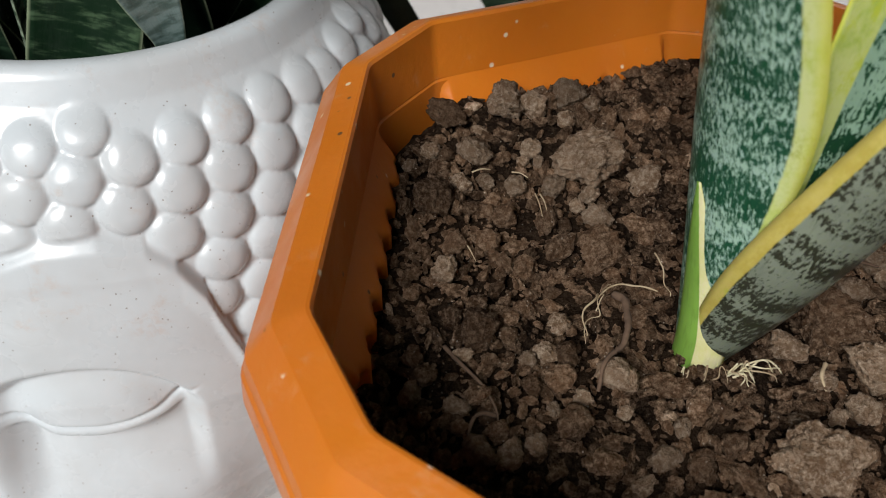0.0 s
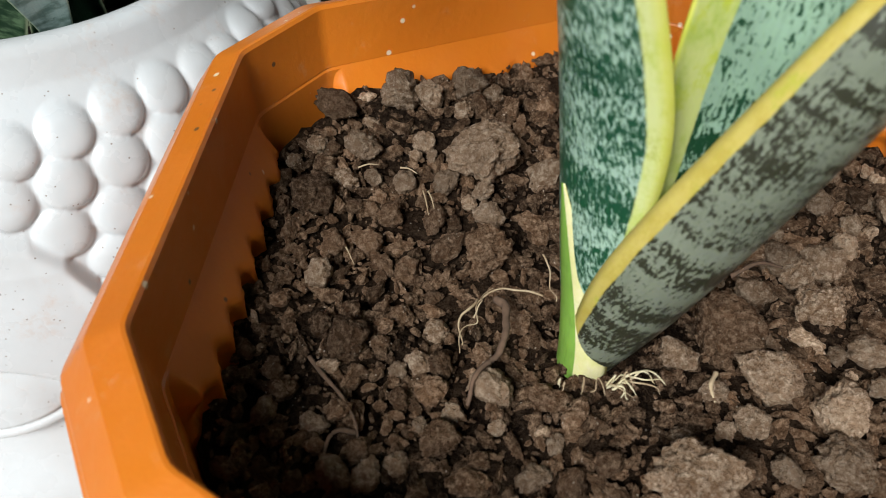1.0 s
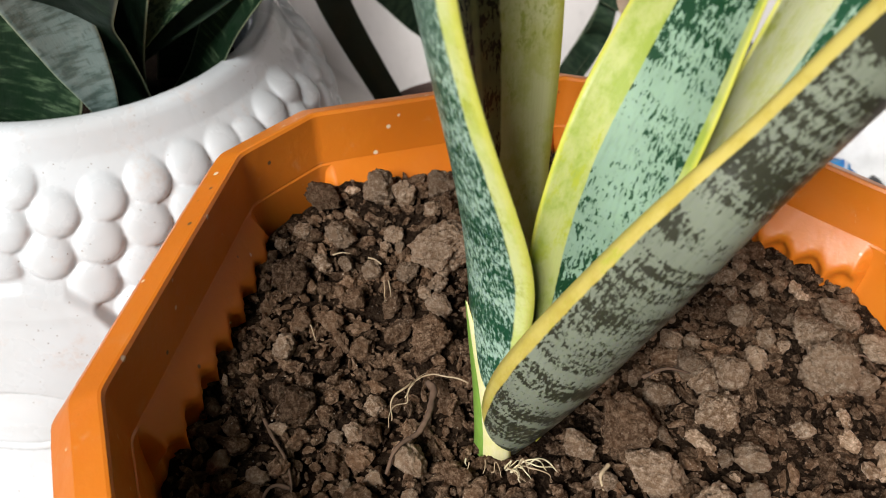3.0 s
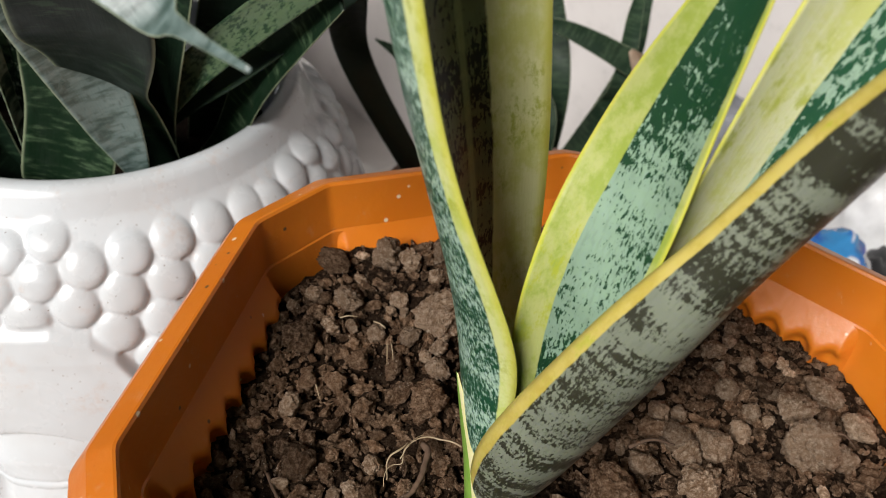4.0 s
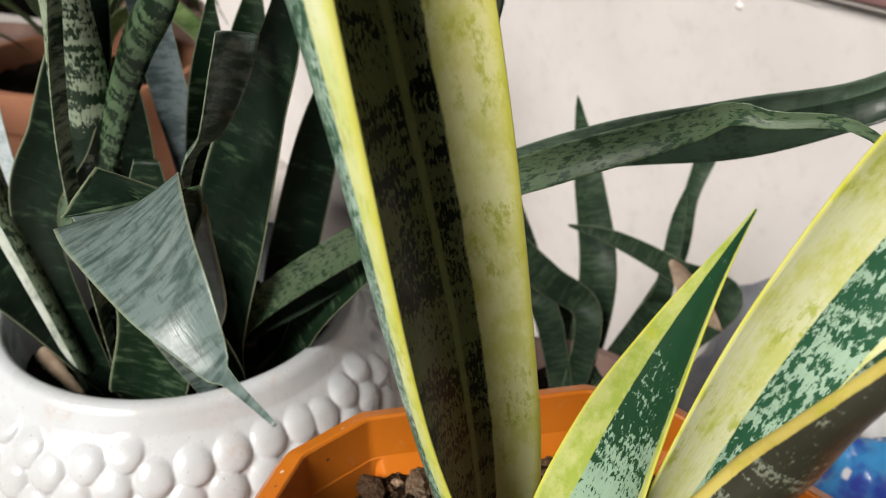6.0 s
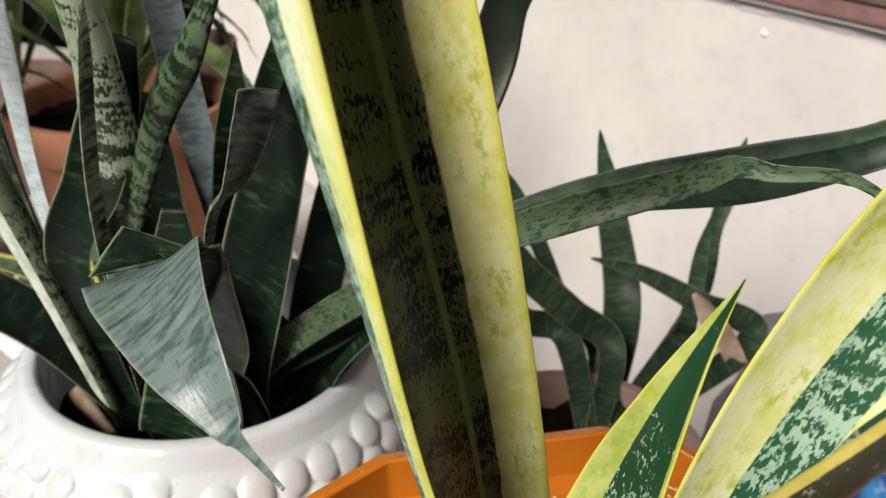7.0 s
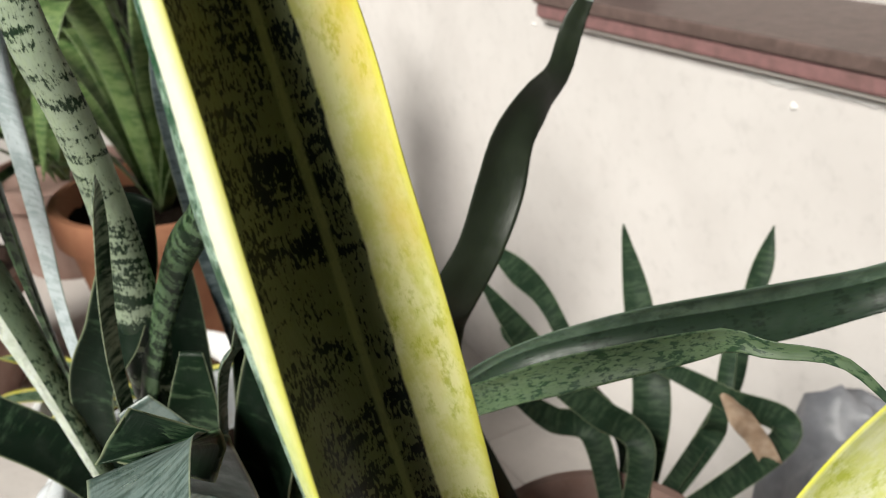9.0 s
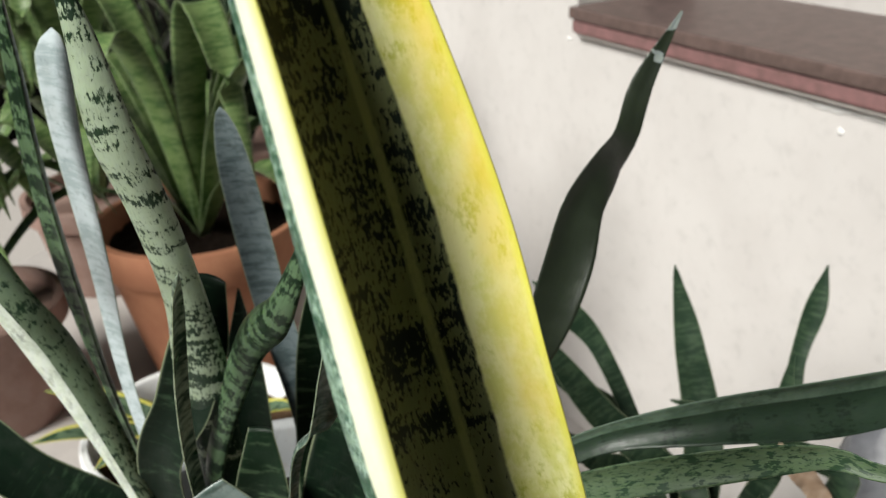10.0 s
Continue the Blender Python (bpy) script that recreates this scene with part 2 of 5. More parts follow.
ORANGE = plastic_material()
SOIL = soil_material("dry_garden_soil", (0.200, 0.112, 0.062), (0.070, 0.036, 0.018), (0.44, 0.30, 0.20), 0.0045)
SOIL_GREY = soil_material("pale_dry_clod", (0.44, 0.290, 0.185), (0.21, 0.124, 0.070), (0.74, 0.57, 0.42), 0.0045)
DARK_SOIL = soil_material("dark_soil", (0.045, 0.030, 0.022), (0.02, 0.014, 0.01), (0.09, 0.06, 0.045))
# Fine dark soil, deepened further to paint the shade between clods.
SOIL_BED = soil_material("fine_dark_soil_gap_shade", (0.060, 0.033, 0.018), (0.022, 0.012, 0.007), (0.15, 0.095, 0.058))
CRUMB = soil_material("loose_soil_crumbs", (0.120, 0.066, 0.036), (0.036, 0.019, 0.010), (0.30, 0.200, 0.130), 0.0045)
GLAZE = glaze_material()
PALE, CREAM = (0.46, 0.49, 0.17), (0.66, 0.66, 0.42)
TALL_IN = variegated("tall_leaf_inner_skin", (0.160, 0.180, 0.088), (0.005, 0.010, 0.007), (0.68, 0.68, 0.34), (0.57, 0.58, 0.19), 0.028, 0.225, 0.81, 0.55, 1.3, 0.665, 1.9, grain=0.7, soft=0.03, gold=0.65)
TALL_OUT = variegated("tall_leaf_outer_skin", (0.014, 0.075, 0.036), (0.33, 0.47, 0.37), (0.58, 0.62, 0.27), (0.48, 0.55, 0.14), 0.068, 0.10, 0.83, 0.45, 2.1, 0, 2.1, grain=1.0, soft=0.20, glare=0.85)
MID_IN = variegated("young_leaf_inner_skin", (0.245, 0.365, 0.26), (0.011, 0.046, 0.020), (0.40, 0.43, 0.15), (0.27, 0.34, 0.06), 0.29, 0.08, 0.825, 0.55, 3.7, 0, 2.1, top=0.16, at=(0.58, 0.84), grain=0.7, foot=0.13)
MID_OUT = variegated("young_leaf_outer_skin", (0.30, 0.45, 0.34), (0.015, 0.06, 0.03), CREAM, PALE, 0.2, 0.1, 0.72, 0.5, 4.2)
# Brown spots thicken towards the tip, putting the shade there into the skin.
LOW_OUT = variegated("leaning_leaf_outer_skin", (0.205, 0.230, 0.170), (0.030, 0.031, 0.019), (0.50, 0.41, 0.11), (0.43, 0.34, 0.07), -0.1, 0.085, 0.97, 0.8, 5.9, 0, 2.2, top=0.26, at=(0.45, 0.80), grain=0.85, soft=0.08, rings=130)
LOW_IN = variegated("leaning_leaf_inner_skin", (0.36, 0.46, 0.34), (0.02, 0.06, 0.03), (0.10,0.13,0.07), (0.08,0.10,0.05), -1, -1, 0.74, 0.6, 6.4)
BACK_IN = variegated("broad_leaf_inner_skin", (0.32, 0.46, 0.34), (0.020, 0.080, 0.040), (0.60, 0.61, 0.36), (0.52, 0.54, 0.19), 0.45, 0.15, 0.72, 0.45, 7.7, 0, 1.3, grain=0.7, soft=0.05)
SHEATH = variegated("sheath_skin", (0.20, 0.36, 0.06), (0.12, 0.28, 0.05), (0.66, 0.62, 0.35), (0.6, 0.58, 0.25), 0.38, 0.02, 0.8, 0.4, 8.8)
YOUNG = variegated("young_plant_leaf_skin", (0.13, 0.19, 0.12), (0.02, 0.05, 0.025), (0.62, 0.56, 0.16), (0.52, 0.50, 0.10), 0.13, 0.13, 0.80, 0.7, 14.2)
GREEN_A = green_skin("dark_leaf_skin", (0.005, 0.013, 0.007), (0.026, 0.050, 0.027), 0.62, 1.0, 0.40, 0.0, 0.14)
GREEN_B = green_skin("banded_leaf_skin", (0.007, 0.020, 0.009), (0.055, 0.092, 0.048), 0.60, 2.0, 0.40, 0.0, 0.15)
GREEN_MID = green_skin("mid_green_leaf_skin", (0.016, 0.034, 0.019), (0.040, 0.068, 0.038), 0.54, 2.6, 0.42, 0.0, 0.14)
GREEN_C = green_skin("pale_mottled_leaf_skin", (0.016, 0.040, 0.022), (0.27, 0.33, 0.24), 0.52, 3.0)
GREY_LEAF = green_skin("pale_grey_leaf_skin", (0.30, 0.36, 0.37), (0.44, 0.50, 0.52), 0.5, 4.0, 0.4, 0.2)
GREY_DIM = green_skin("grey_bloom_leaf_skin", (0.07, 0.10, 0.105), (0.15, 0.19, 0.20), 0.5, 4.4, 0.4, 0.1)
# Colours and pale raised to paint in a bluish window reflection.
FOLD_SHEEN = green_skin("glossy_leaf_skin_painted_sheen", (0.045, 0.075, 0.064), (0.13, 0.18, 0.168), 0.50, 5.0, 0.33, 0.16, 0.5)
CUT_TOP = green_skin("grey_green_leaf_skin", (0.050, 0.090, 0.070), (0.21, 0.27, 0.23), 0.54, 5.6, 0.28, 0.1)
PALE_BAND = variegated("black_banded_leaf_skin", (0.31, 0.38, 0.27), (0.010, 0.026, 0.012), CREAM, PALE, -1, -1, 0.91, 1.0, 9.1, 0, 1.3, top=-0.22, at=(0.35, 0.65), grain=0.8, soft=0.10)
# Real speckles; the light on the left half is painted as pale colour.
HALF_LIT_SPECK = variegated("half_lit_speckled_leaf_skin", (0.13, 0.18, 0.115), (0.012, 0.030, 0.015), (0.62, 0.68, 0.60), (0.46, 0.52, 0.44), -1, 0.52, 0.86, 0.5, 9.7, 0, 1.1, grain=0.85, soft=0.08, plain=True)
DARK_BAND = variegated("dark_banded_leaf_skin", (0.075, 0.125, 0.065), (0.007, 0.018, 0.008), CREAM, PALE, -1, -1, 0.93, 1.0, 10.3, 0, 0.9, grain=0.6, soft=0.10)
# The pale margin paints the light along this leaf's upper edge.
ARCH_LIT_TOP = variegated("arching_leaf_skin", (0.020, 0.036, 0.022), (0.010, 0.018, 0.011), (0.085, 0.125, 0.09), (0.05, 0.08, 0.055), 0.34, -1, 0.8, 0.6, 11.3, plain=True)
ARCH_LOW = variegated("pale_arching_leaf_skin", (0.078, 0.118, 0.064), (0.018, 0.040, 0.020), CREAM, PALE, -1, -1, 0.91, 0.5, 12.1, 0, 1.2, grain=0.95, soft=0.08)
WAVY = variegated("wavy_leaf_skin", (0.020, 0.027, 0.017), (0.20, 0.23, 0.22), CREAM, PALE, -1, -1, 1.2, 0.5, 13.1, 0, 0.6, top=0.9, at=(0.955, 0.985), soft=0.2)
STRAP = green_skin("strap_leaf_skin", (0.05, 0.10, 0.030), (0.13, 0.19, 0.070), 0.5, 6.0, 0.4)
WALL = plain_material("cream_wall_paint", (0.58, 0.552, 0.536), (0.535, 0.506, 0.49), 5, 0.75, 0.001, 0.3, 30)
FLOOR_TILE = plain_material("pale_floor_tile", (0.51, 0.475, 0.45), (0.45, 0.42, 0.40), 9, 0.38, 0.0006, 0.5, 90)
# Dark tone for the unseen walls and ceiling, cuts bounced light.
DIM_UNSEEN = plain_material("dim_unseen_surface", (0.14, 0.130, 0.118), (0.11, 0.102, 0.094), 5, 0.8, 0.001, 0.3, 30)
PLASTER = plain_material("white_plaster", (0.78, 0.77, 0.755), (0.70, 0.685, 0.67), 60, 0.9, 0.001)
GROUT = plain_material("grey_grout", (0.45, 0.415, 0.39), (0.41, 0.38, 0.355), 60, 0.9)
GRANITE = plain_material("brown_stone", (0.14, 0.095, 0.085), (0.09, 0.062, 0.055), 40, 0.45, 0.001, 0.5, 160)
MAUVE = plain_material("mauve_stone_edge", (0.24, 0.125, 0.125), (0.16, 0.09, 0.085), 30, 0.5, 0.001, 0.5, 150)
TERRA = plain_material("terracotta", (0.36, 0.165, 0.095), (0.30, 0.13, 0.075), 18, 0.85, 0.001, 0.2, 160)
DUSTY = plain_material("dusty_clay", (0.30, 0.205, 0.175), (0.24, 0.15, 0.125), 22, 0.9, 0.0012, 0.2, 160)
WHITE_PLASTIC = plain_material("white_plastic", (0.78, 0.78, 0.78), (0.70, 0.70, 0.70), 12, 0.4, 0.0004)
BLACK_FILL = plain_material("black_fill", (0.02, 0.02, 0.022), (0.03, 0.03, 0.03), 12, 0.4, 0.0004)
def packet_material():
    m = Mat("printed_blue_film", 0.25, 0.6)
    p = m.obj()
    c = m.mix(m.ramp(m.noise(p, 20, 4), 0.4, 0.6), (0.03, 0.06, 0.36), (0.05, 0.28, 0.60))
    c = m.mix(m.ramp(m.noise(m.scale(p, (30, 12, 18)), 1.0, 2), 0.56, 0.60), c, (0.75, 0.76, 0.78))
    m.colour(c)
    m.bump(m.noise(p, 60, 5), 0.002, 0.5)
    return m.m


BLUE_FILM = packet_material()
GREY_FILM = plain_material("grey_plastic_film", (0.24, 0.245, 0.265), (0.15, 0.155, 0.175), 18, 0.35, 0.002)
STRAW = plain_material("dry_straw", (0.47, 0.37, 0.24), (0.30, 0.21, 0.12), 120, 0.8, 0.0004)
PAPER = plain_material("papery_root", (0.66, 0.60, 0.42), (0.50, 0.42, 0.24), 120, 0.7, 0.0003)
ROOT = plain_material("brown_root", (0.135, 0.082, 0.052), (0.075, 0.045, 0.028), 150, 0.9, 0.0005)
DRY_LEAF = plain_material("dry_brown_leaf", (0.50, 0.38, 0.28), (0.36, 0.25, 0.17), 70, 0.8, 0.0006)

# ---- floor and walls ----
FL = -0.125         # the top of the plant bench
GROUND = -0.74      # the floor below it
P0 = Vector((0.29, 1.42, 0))
WU = Vector((0.78, -0.626, 0)).normalized()      # along the wall, to the right
WN = Vector((WU.y, -WU.x, 0))                    # into the room


def box_mesh(bm, m, size, bevel=0.0):
    r = bmesh.ops.create_cube(bm, size=1.0, matrix=m @ Matrix.Diagonal((*size, 1)))
    if bevel:
        es = list({e for v in r["verts"] for e in v.link_edges})
        bmesh.ops.bevel(bm, geom=es, offset=bevel, segments=2, profile=0.6, affect='EDGES')


def wall_box(name, s0, s1, d0, d1, z0, z1, mat, bevel=0.0):
    """A block along the wall: s along it, d out of it into the room."""
    bm = bmesh.new()
    c = P0 + WU * ((s0 + s1) / 2) + WN * ((d0 + d1) / 2)
    m = Matrix.Translation((c.x, c.y, (z0 + z1) / 2)) @ Matrix(((WU.x, WN.x, 0, 0), (WU.y, WN.y, 0, 0), (0, 0, 1, 0), (0, 0, 0, 1)))
    box_mesh(bm, m, (s1 - s0, d1 - d0, z1 - z0), bevel)
    return mesh_object(name, bm, mat, smooth=False)


bm = bmesh.new()
box_mesh(bm, Matrix.Translation((0, 0, GROUND - 0.055)), (8, 8, 0.09))
floor = tagged(mesh_object("floor", bm, GROUT, smooth=False), "pale stone-tiled balcony floor with grey joints", "floor", kind="structure")
TILE = 0.60
tile_me = None
for i in range(-4, 5):
    for j in range(-4, 5):
        if tile_me is None:
            bm = bmesh.new()
            box_mesh(bm, Matrix.Translation((0, 0, -0.005)), (TILE - 0.0022, TILE - 0.0022, 0.01), 0.0008)
            t_ob = part("floor_tile", bm, FLOOR_TILE, floor, smooth=False)
            tile_me = t_ob.data
        else:
            t_ob = new("floor_tile", tile_me)
            t_ob.parent = floor
        t_ob.matrix_basis = pose(0, 0, 0, 0, 0, -38.7) @ pose(i * TILE + 0.11, j * TILE + 0.16, GROUND)

ZL = 0.318
LEDGE = -0.80       # where the stone ledge begins along the wall
tagged(wall_box("wall_north", -3.2, 2.2, -0.2, 0.0, GROUND, ZL, WALL), "cream painted wall below the stone ledge", "wall", kind="structure")
tagged(wall_box("wall_pier", -3.2, LEDGE - 0.012, -0.2, -0.0, ZL, 2.6, WALL), "cream painted wall beside the ledge", "wall", kind="structure")
tagged(wall_box("wall_recess", LEDGE - 0.012, 2.2, -0.5, -0.36, ZL, 2.6, WALL), "cream wall set back above the ledge", "wall", kind="structure")
ledge = empty("stone_ledge")
tagged(ledge, "brown stone ledge with a mauve front edge", "ledge", kind="structure")
for nm, args in (("slab", (LEDGE, 2.2, -0.37, 0.035, ZL + 0.040, ZL + 0.066, GRANITE, 0.004)), ("front_edge", (LEDGE + 0.004, 2.2, -0.3, 0.028, ZL + 0.0085, ZL + 0.0395, MAUVE, 0.006)),
                 ("mortar_bed", (LEDGE + 0.01, 2.2, -0.3, 0.020, ZL + 0.0004, ZL + 0.008, GROUT, 0.002))):
    wall_box(nm, *args).parent = ledge
# Two walls and a ceiling out of view, added to shape the light.
for nm, c, size in (("unseen_wall_east", (1.55, 0.0, 0.93), (0.15, 5.0, 3.34)), ("unseen_wall_south", (1.1, -1.6, 0.93), (1.0, 0.15, 3.34))):
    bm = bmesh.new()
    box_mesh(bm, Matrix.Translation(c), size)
    tagged(mesh_object(nm, bm, DIM_UNSEEN, smooth=False), "unseen grey-brown wall added to limit the light", "wall", kind="structure")
tagged(wall_box("ceiling", -3.4, 2.4, -0.6, 1.75, 2.6, 2.75, DIM_UNSEEN), "unseen dim ceiling added to block light from above", "ceiling", kind="structure")

def plant_bench():
    """The masonry bench that carries the pots: a stone slab on a plastered base."""
    root = tagged(empty("plant_bench", (0, 0, GROUND)), "pale stone bench carrying the flowerpots", "bench")
    outline = [(0.62, -0.12), (0.62, 0.80), (0.0, 0.84), (-0.45, 1.06), (-0.86, 1.62), (-0.98, 1.92), (-1.5, 1.92), (-1.5, -0.12)]
    mid = Vector((-0.45, 0.7))
    for nm, k, z0, z1, mat, bev in (("slab", 1.0, FL - 0.035, FL, FLOOR_TILE, 0.004), ("base", 0.93, GROUND, FL - 0.035, WALL, 0.0)):
        bm = bmesh.new()
        f = bm.faces.new([bm.verts.new((*(mid + (Vector(p) - mid) * k), z0 - GROUND)) for p in outline])
        up = bmesh.ops.extrude_face_region(bm, geom=[f])["geom"]
        bmesh.ops.translate(bm, vec=(0, 0, z1 - z0), verts=[v for v in up if isinstance(v, bmesh.types.BMVert)])
        if bev:
            bmesh.ops.bevel(bm, geom=list(bm.edges), offset=bev, segments=2, affect='EDGES')
        bmesh.ops.recalc_face_normals(bm, faces=bm.faces)
        part(nm, bm, mat, root, smooth=False)


plant_bench()


def plaster_patch(s0, z, w, h, seed):
    """A thin uneven dab of white filler on the wall under the ledge."""
    bm = bmesh.new()
    c = P0 + WU * s0
    ring, n = [], 40
    for k in range(n):
        a = 2 * math.pi * k / n
        q = 1 + 0.5 * noise.noise(Vector((math.cos(a) * 2, math.sin(a) * 2, seed))) + 0.25 * noise.noise(Vector((math.cos(a) * 6, math.sin(a) * 6, seed)))
        ring.append((w * q * math.cos(a), h * q * math.sin(a)))
    loops = [[c + WU * (x * f) + Vector((0, 0, z + y * f)) + WN * d for x, y in ring] for f, d in ((1.0, 0.0), (0.96, 0.0012), (0.6, 0.0024), (0.1, 0.0028))]
    ls = loft(bm, loops)
    bm.faces.new(ls[-1])
    bmesh.ops.recalc_face_normals(bm, faces=bm.faces)
    return tagged(mesh_object("plaster_patch", bm, PLASTER), "rough dab of white plaster under the ledge", "plaster", kind="structure")


# ---- orange planter ----
PC = Vector((0.131, 0.2165, 0))
SHORT_A = 16.06      # central angle of the short sides
R_OUT = 0.1965


def planter_angles():
    out, a = [], 158.03
    for k in range(6):
        out += [a, a - SHORT_A]
        a -= 60
    return [radians(x) for x in out]


ANG = planter_angles()


def planter_ring(inset, soft=0.0):
    """The twelve corners of the outline moved inwards by inset; soft rounds each corner off."""
    base = [Vector((R_OUT * math.cos(a), R_OUT * math.sin(a))) for a in ANG]
    pts = []
    for i in range(12):
        p, q, r = base[i - 1], base[i], base[(i + 1) % 12]
        d1, d2 = (q - p).normalized(), (r - q).normalized()
        n1, n2 = Vector((d1.y, -d1.x)), Vector((d2.y, -d2.x))
        c = q + (n1 + n2) / (1 + n1.dot(n2)) * inset
        if soft:
            u, v = c - d1 * soft, c + d2 * soft
            pts += [u, (u + 2 * c + v) / 4 + (c - (u + v) / 2) * 0.0, v]
        else:
            pts.append(c)
    return pts


def loft(bm, rings, close=True):
    loops = [[bm.verts.new(v) for v in r] for r in rings]
    n = len(loops[0])
    for a, b in zip(loops, loops[1:]):
        for i in range(n if close else n - 1):
            bm.faces.new((a[i], a[(i + 1) % n], b[(i + 1) % n], b[i]))
    return loops


def planter():
    root = tagged(empty("planter", PC), "orange plastic twelve-sided planter filled with dry soil", "planter")

    def rings(prof):
        return [[(p.x, p.y, z) for p in planter_ring(d, 0.0028)] for d, z in prof]
    bm = bmesh.new()
    loft(bm, rings([(0.060, FL), (0.050, FL), (0.049, FL + 0.004), (0.0195, 0.236), (0.0205, 0.2372), (0.0214, 0.2362), (0.0280, 0.17), (0.052, FL + 0.012), (0.09, FL + 0.011)]))
    bmesh.ops.recalc_face_normals(bm, faces=bm.faces)
    ob = part("body", bm, ORANGE, root)
    bm = bmesh.new()
    prof = [(0.019, 0.2365), (0.004, 0.2262), (-0.0040, 0.2262), (-0.0054, 0.2280), (-0.0050, 0.2390), (-0.0040, 0.2405), (-0.0032, 0.2470), (0.0042, 0.2588), (0.0052, 0.2602), (0.0148, 0.2645), (0.0160, 0.2645),
            (0.0170, 0.2632), (0.0185, 0.2500), (0.0208, 0.2375), (0.019, 0.2365)]
    loft(bm, rings(prof))
    bmesh.ops.recalc_face_normals(bm, faces=bm.faces)
    rim = part("rim", bm, ORANGE, root, "flat bevelled rim with scuffed edges")
    for o in (ob, rim):
        o.data.set_sharp_from_angle(angle=radians(20))
    # fluted panels inside the long sides
    for k in range(6):
        a = ANG[2 * k + 1]
        b = ANG[(2 * k + 2) % 12]
        p, q = [Vector((R_OUT * math.cos(t), R_OUT * math.sin(t))) for t in (a, b)]
        mid, d = (p + q) / 2, (q - p).normalized()
        n = -mid.normalized()
        bm = bmesh.new()
        W, nx, nz = 0.067, 150, 26
        rows = []
        for j in range(nz + 1):
            z = 0.238 - 0.075 * (j / nz) ** 1.25
            row = []
            for i in range(nx + 1):
                s = -W + 2 * W * i / nx
                wall = 0.0206 + (0.238 - z) * 0.099
                ledge_in = min(1, max(0, (0.238 - z) / 0.017)) * 0.0098
                wave = abs(math.sin(math.pi * 4 * (s + W) / W))
                flute = 0.0075 * wave ** 0.9 * min(1, max(0, (0.2185 + 0.006 * wave - z) / 0.008))
                endf = min(1, (W - abs(s)) / 0.006)
                depth = wall + max(-0.0005, (ledge_in - flute)) * endf - 0.0004
                c = mid + d * s + n * depth
                row.append(bm.verts.new((c.x, c.y, z)))
            rows.append(row)
        for j in range(nz):
            for i in range(nx):
                bm.faces.new((rows[j][i], rows[j][i + 1], rows[j + 1][i + 1], rows[j + 1][i]))
        bmesh.ops.recalc_face_normals(bm, faces=bm.faces)
        pn = part("panel", bm, ORANGE, root, "fluted inner panel")
    return root


planter()

# ---- soil and clods ----
def soil_height(x, y):
    h = 0.2035 + (0.016 if y > PC.y else 0.010) * (y - PC.y) / 0.15 - 0.006 * (x - PC.x) / 0.15
    h += 0.008 * math.exp(-((x - 0.108) ** 2 + (y - 0.165) ** 2) / 0.0006)
    h -= 0.004 * math.exp(-((x - 0.04) ** 2 + (y - 0.225) ** 2) / 0.0008)
    h += 0.010 * math.exp(-((x - 0.045) / 0.05) ** 2 - ((y - 0.312) / 0.020) ** 2)
    return h


def inside_planter(x, y, inset):
    r = planter_ring(inset)
    p = Vector((x - PC.x, y - PC.y))
    for i in range(12):
        a, b = r[i], r[(i + 1) % 12]
        if (b - a).cross(p - a) > 0:
            return False
    return True


def soil_bed():
    bm = bmesh.new()
    ring = planter_ring(0.0262)
    NR, NA = 110, 360
    prev = None
    outline = []
    for k in range(NA):
        a = 2 * math.pi * k / NA
        d = Vector((math.cos(a), math.sin(a)))
        best = 9
        for i in range(12):
            p, q = ring[i], ring[(i + 1) % 12]
            e = q - p
            den = d.cross(e)
            if abs(den) > 1e-9:
                t, u = p.cross(e) / den, p.cross(d) / den
                if t > 0 and -1e-6 <= u <= 1 + 1e-6:
                    best = min(best, t)
        outline.append(d * best)
    loops = []
    for j in range(1, NR + 1):
        f = j / NR
        loop = []
        for k in range(NA):
            p = PC.xy + outline[k] * f
            v = Vector((p.x, p.y, 0))
            z = soil_height(p.x, p.y)
            z += 0.0045 * noise.fractal(v * 38, 0.9, 2.0, 4) + 0.0022 * noise.fractal(v * 170 + Vector((3, 1, 7)), 0.8, 2.0, 3)
            z += 0.002 * abs(noise.noise(v * 90))
            loop.append(bm.verts.new((p.x, p.y, z)))
        loops.append(loop)
    c = bm.verts.new((PC.x, PC.y, soil_height(PC.x, PC.y)))
    for k in range(NA):
        bm.faces.new((c, loops[0][k], loops[0][(k + 1) % NA]))
    for a, b in zip(loops, loops[1:]):
        for k in range(NA):
            bm.faces.new((a[k], b[k], b[(k + 1) % NA], a[(k + 1) % NA]))
    bmesh.ops.recalc_face_normals(bm, faces=bm.faces)
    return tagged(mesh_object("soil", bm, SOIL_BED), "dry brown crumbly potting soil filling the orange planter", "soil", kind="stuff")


soil_bed()


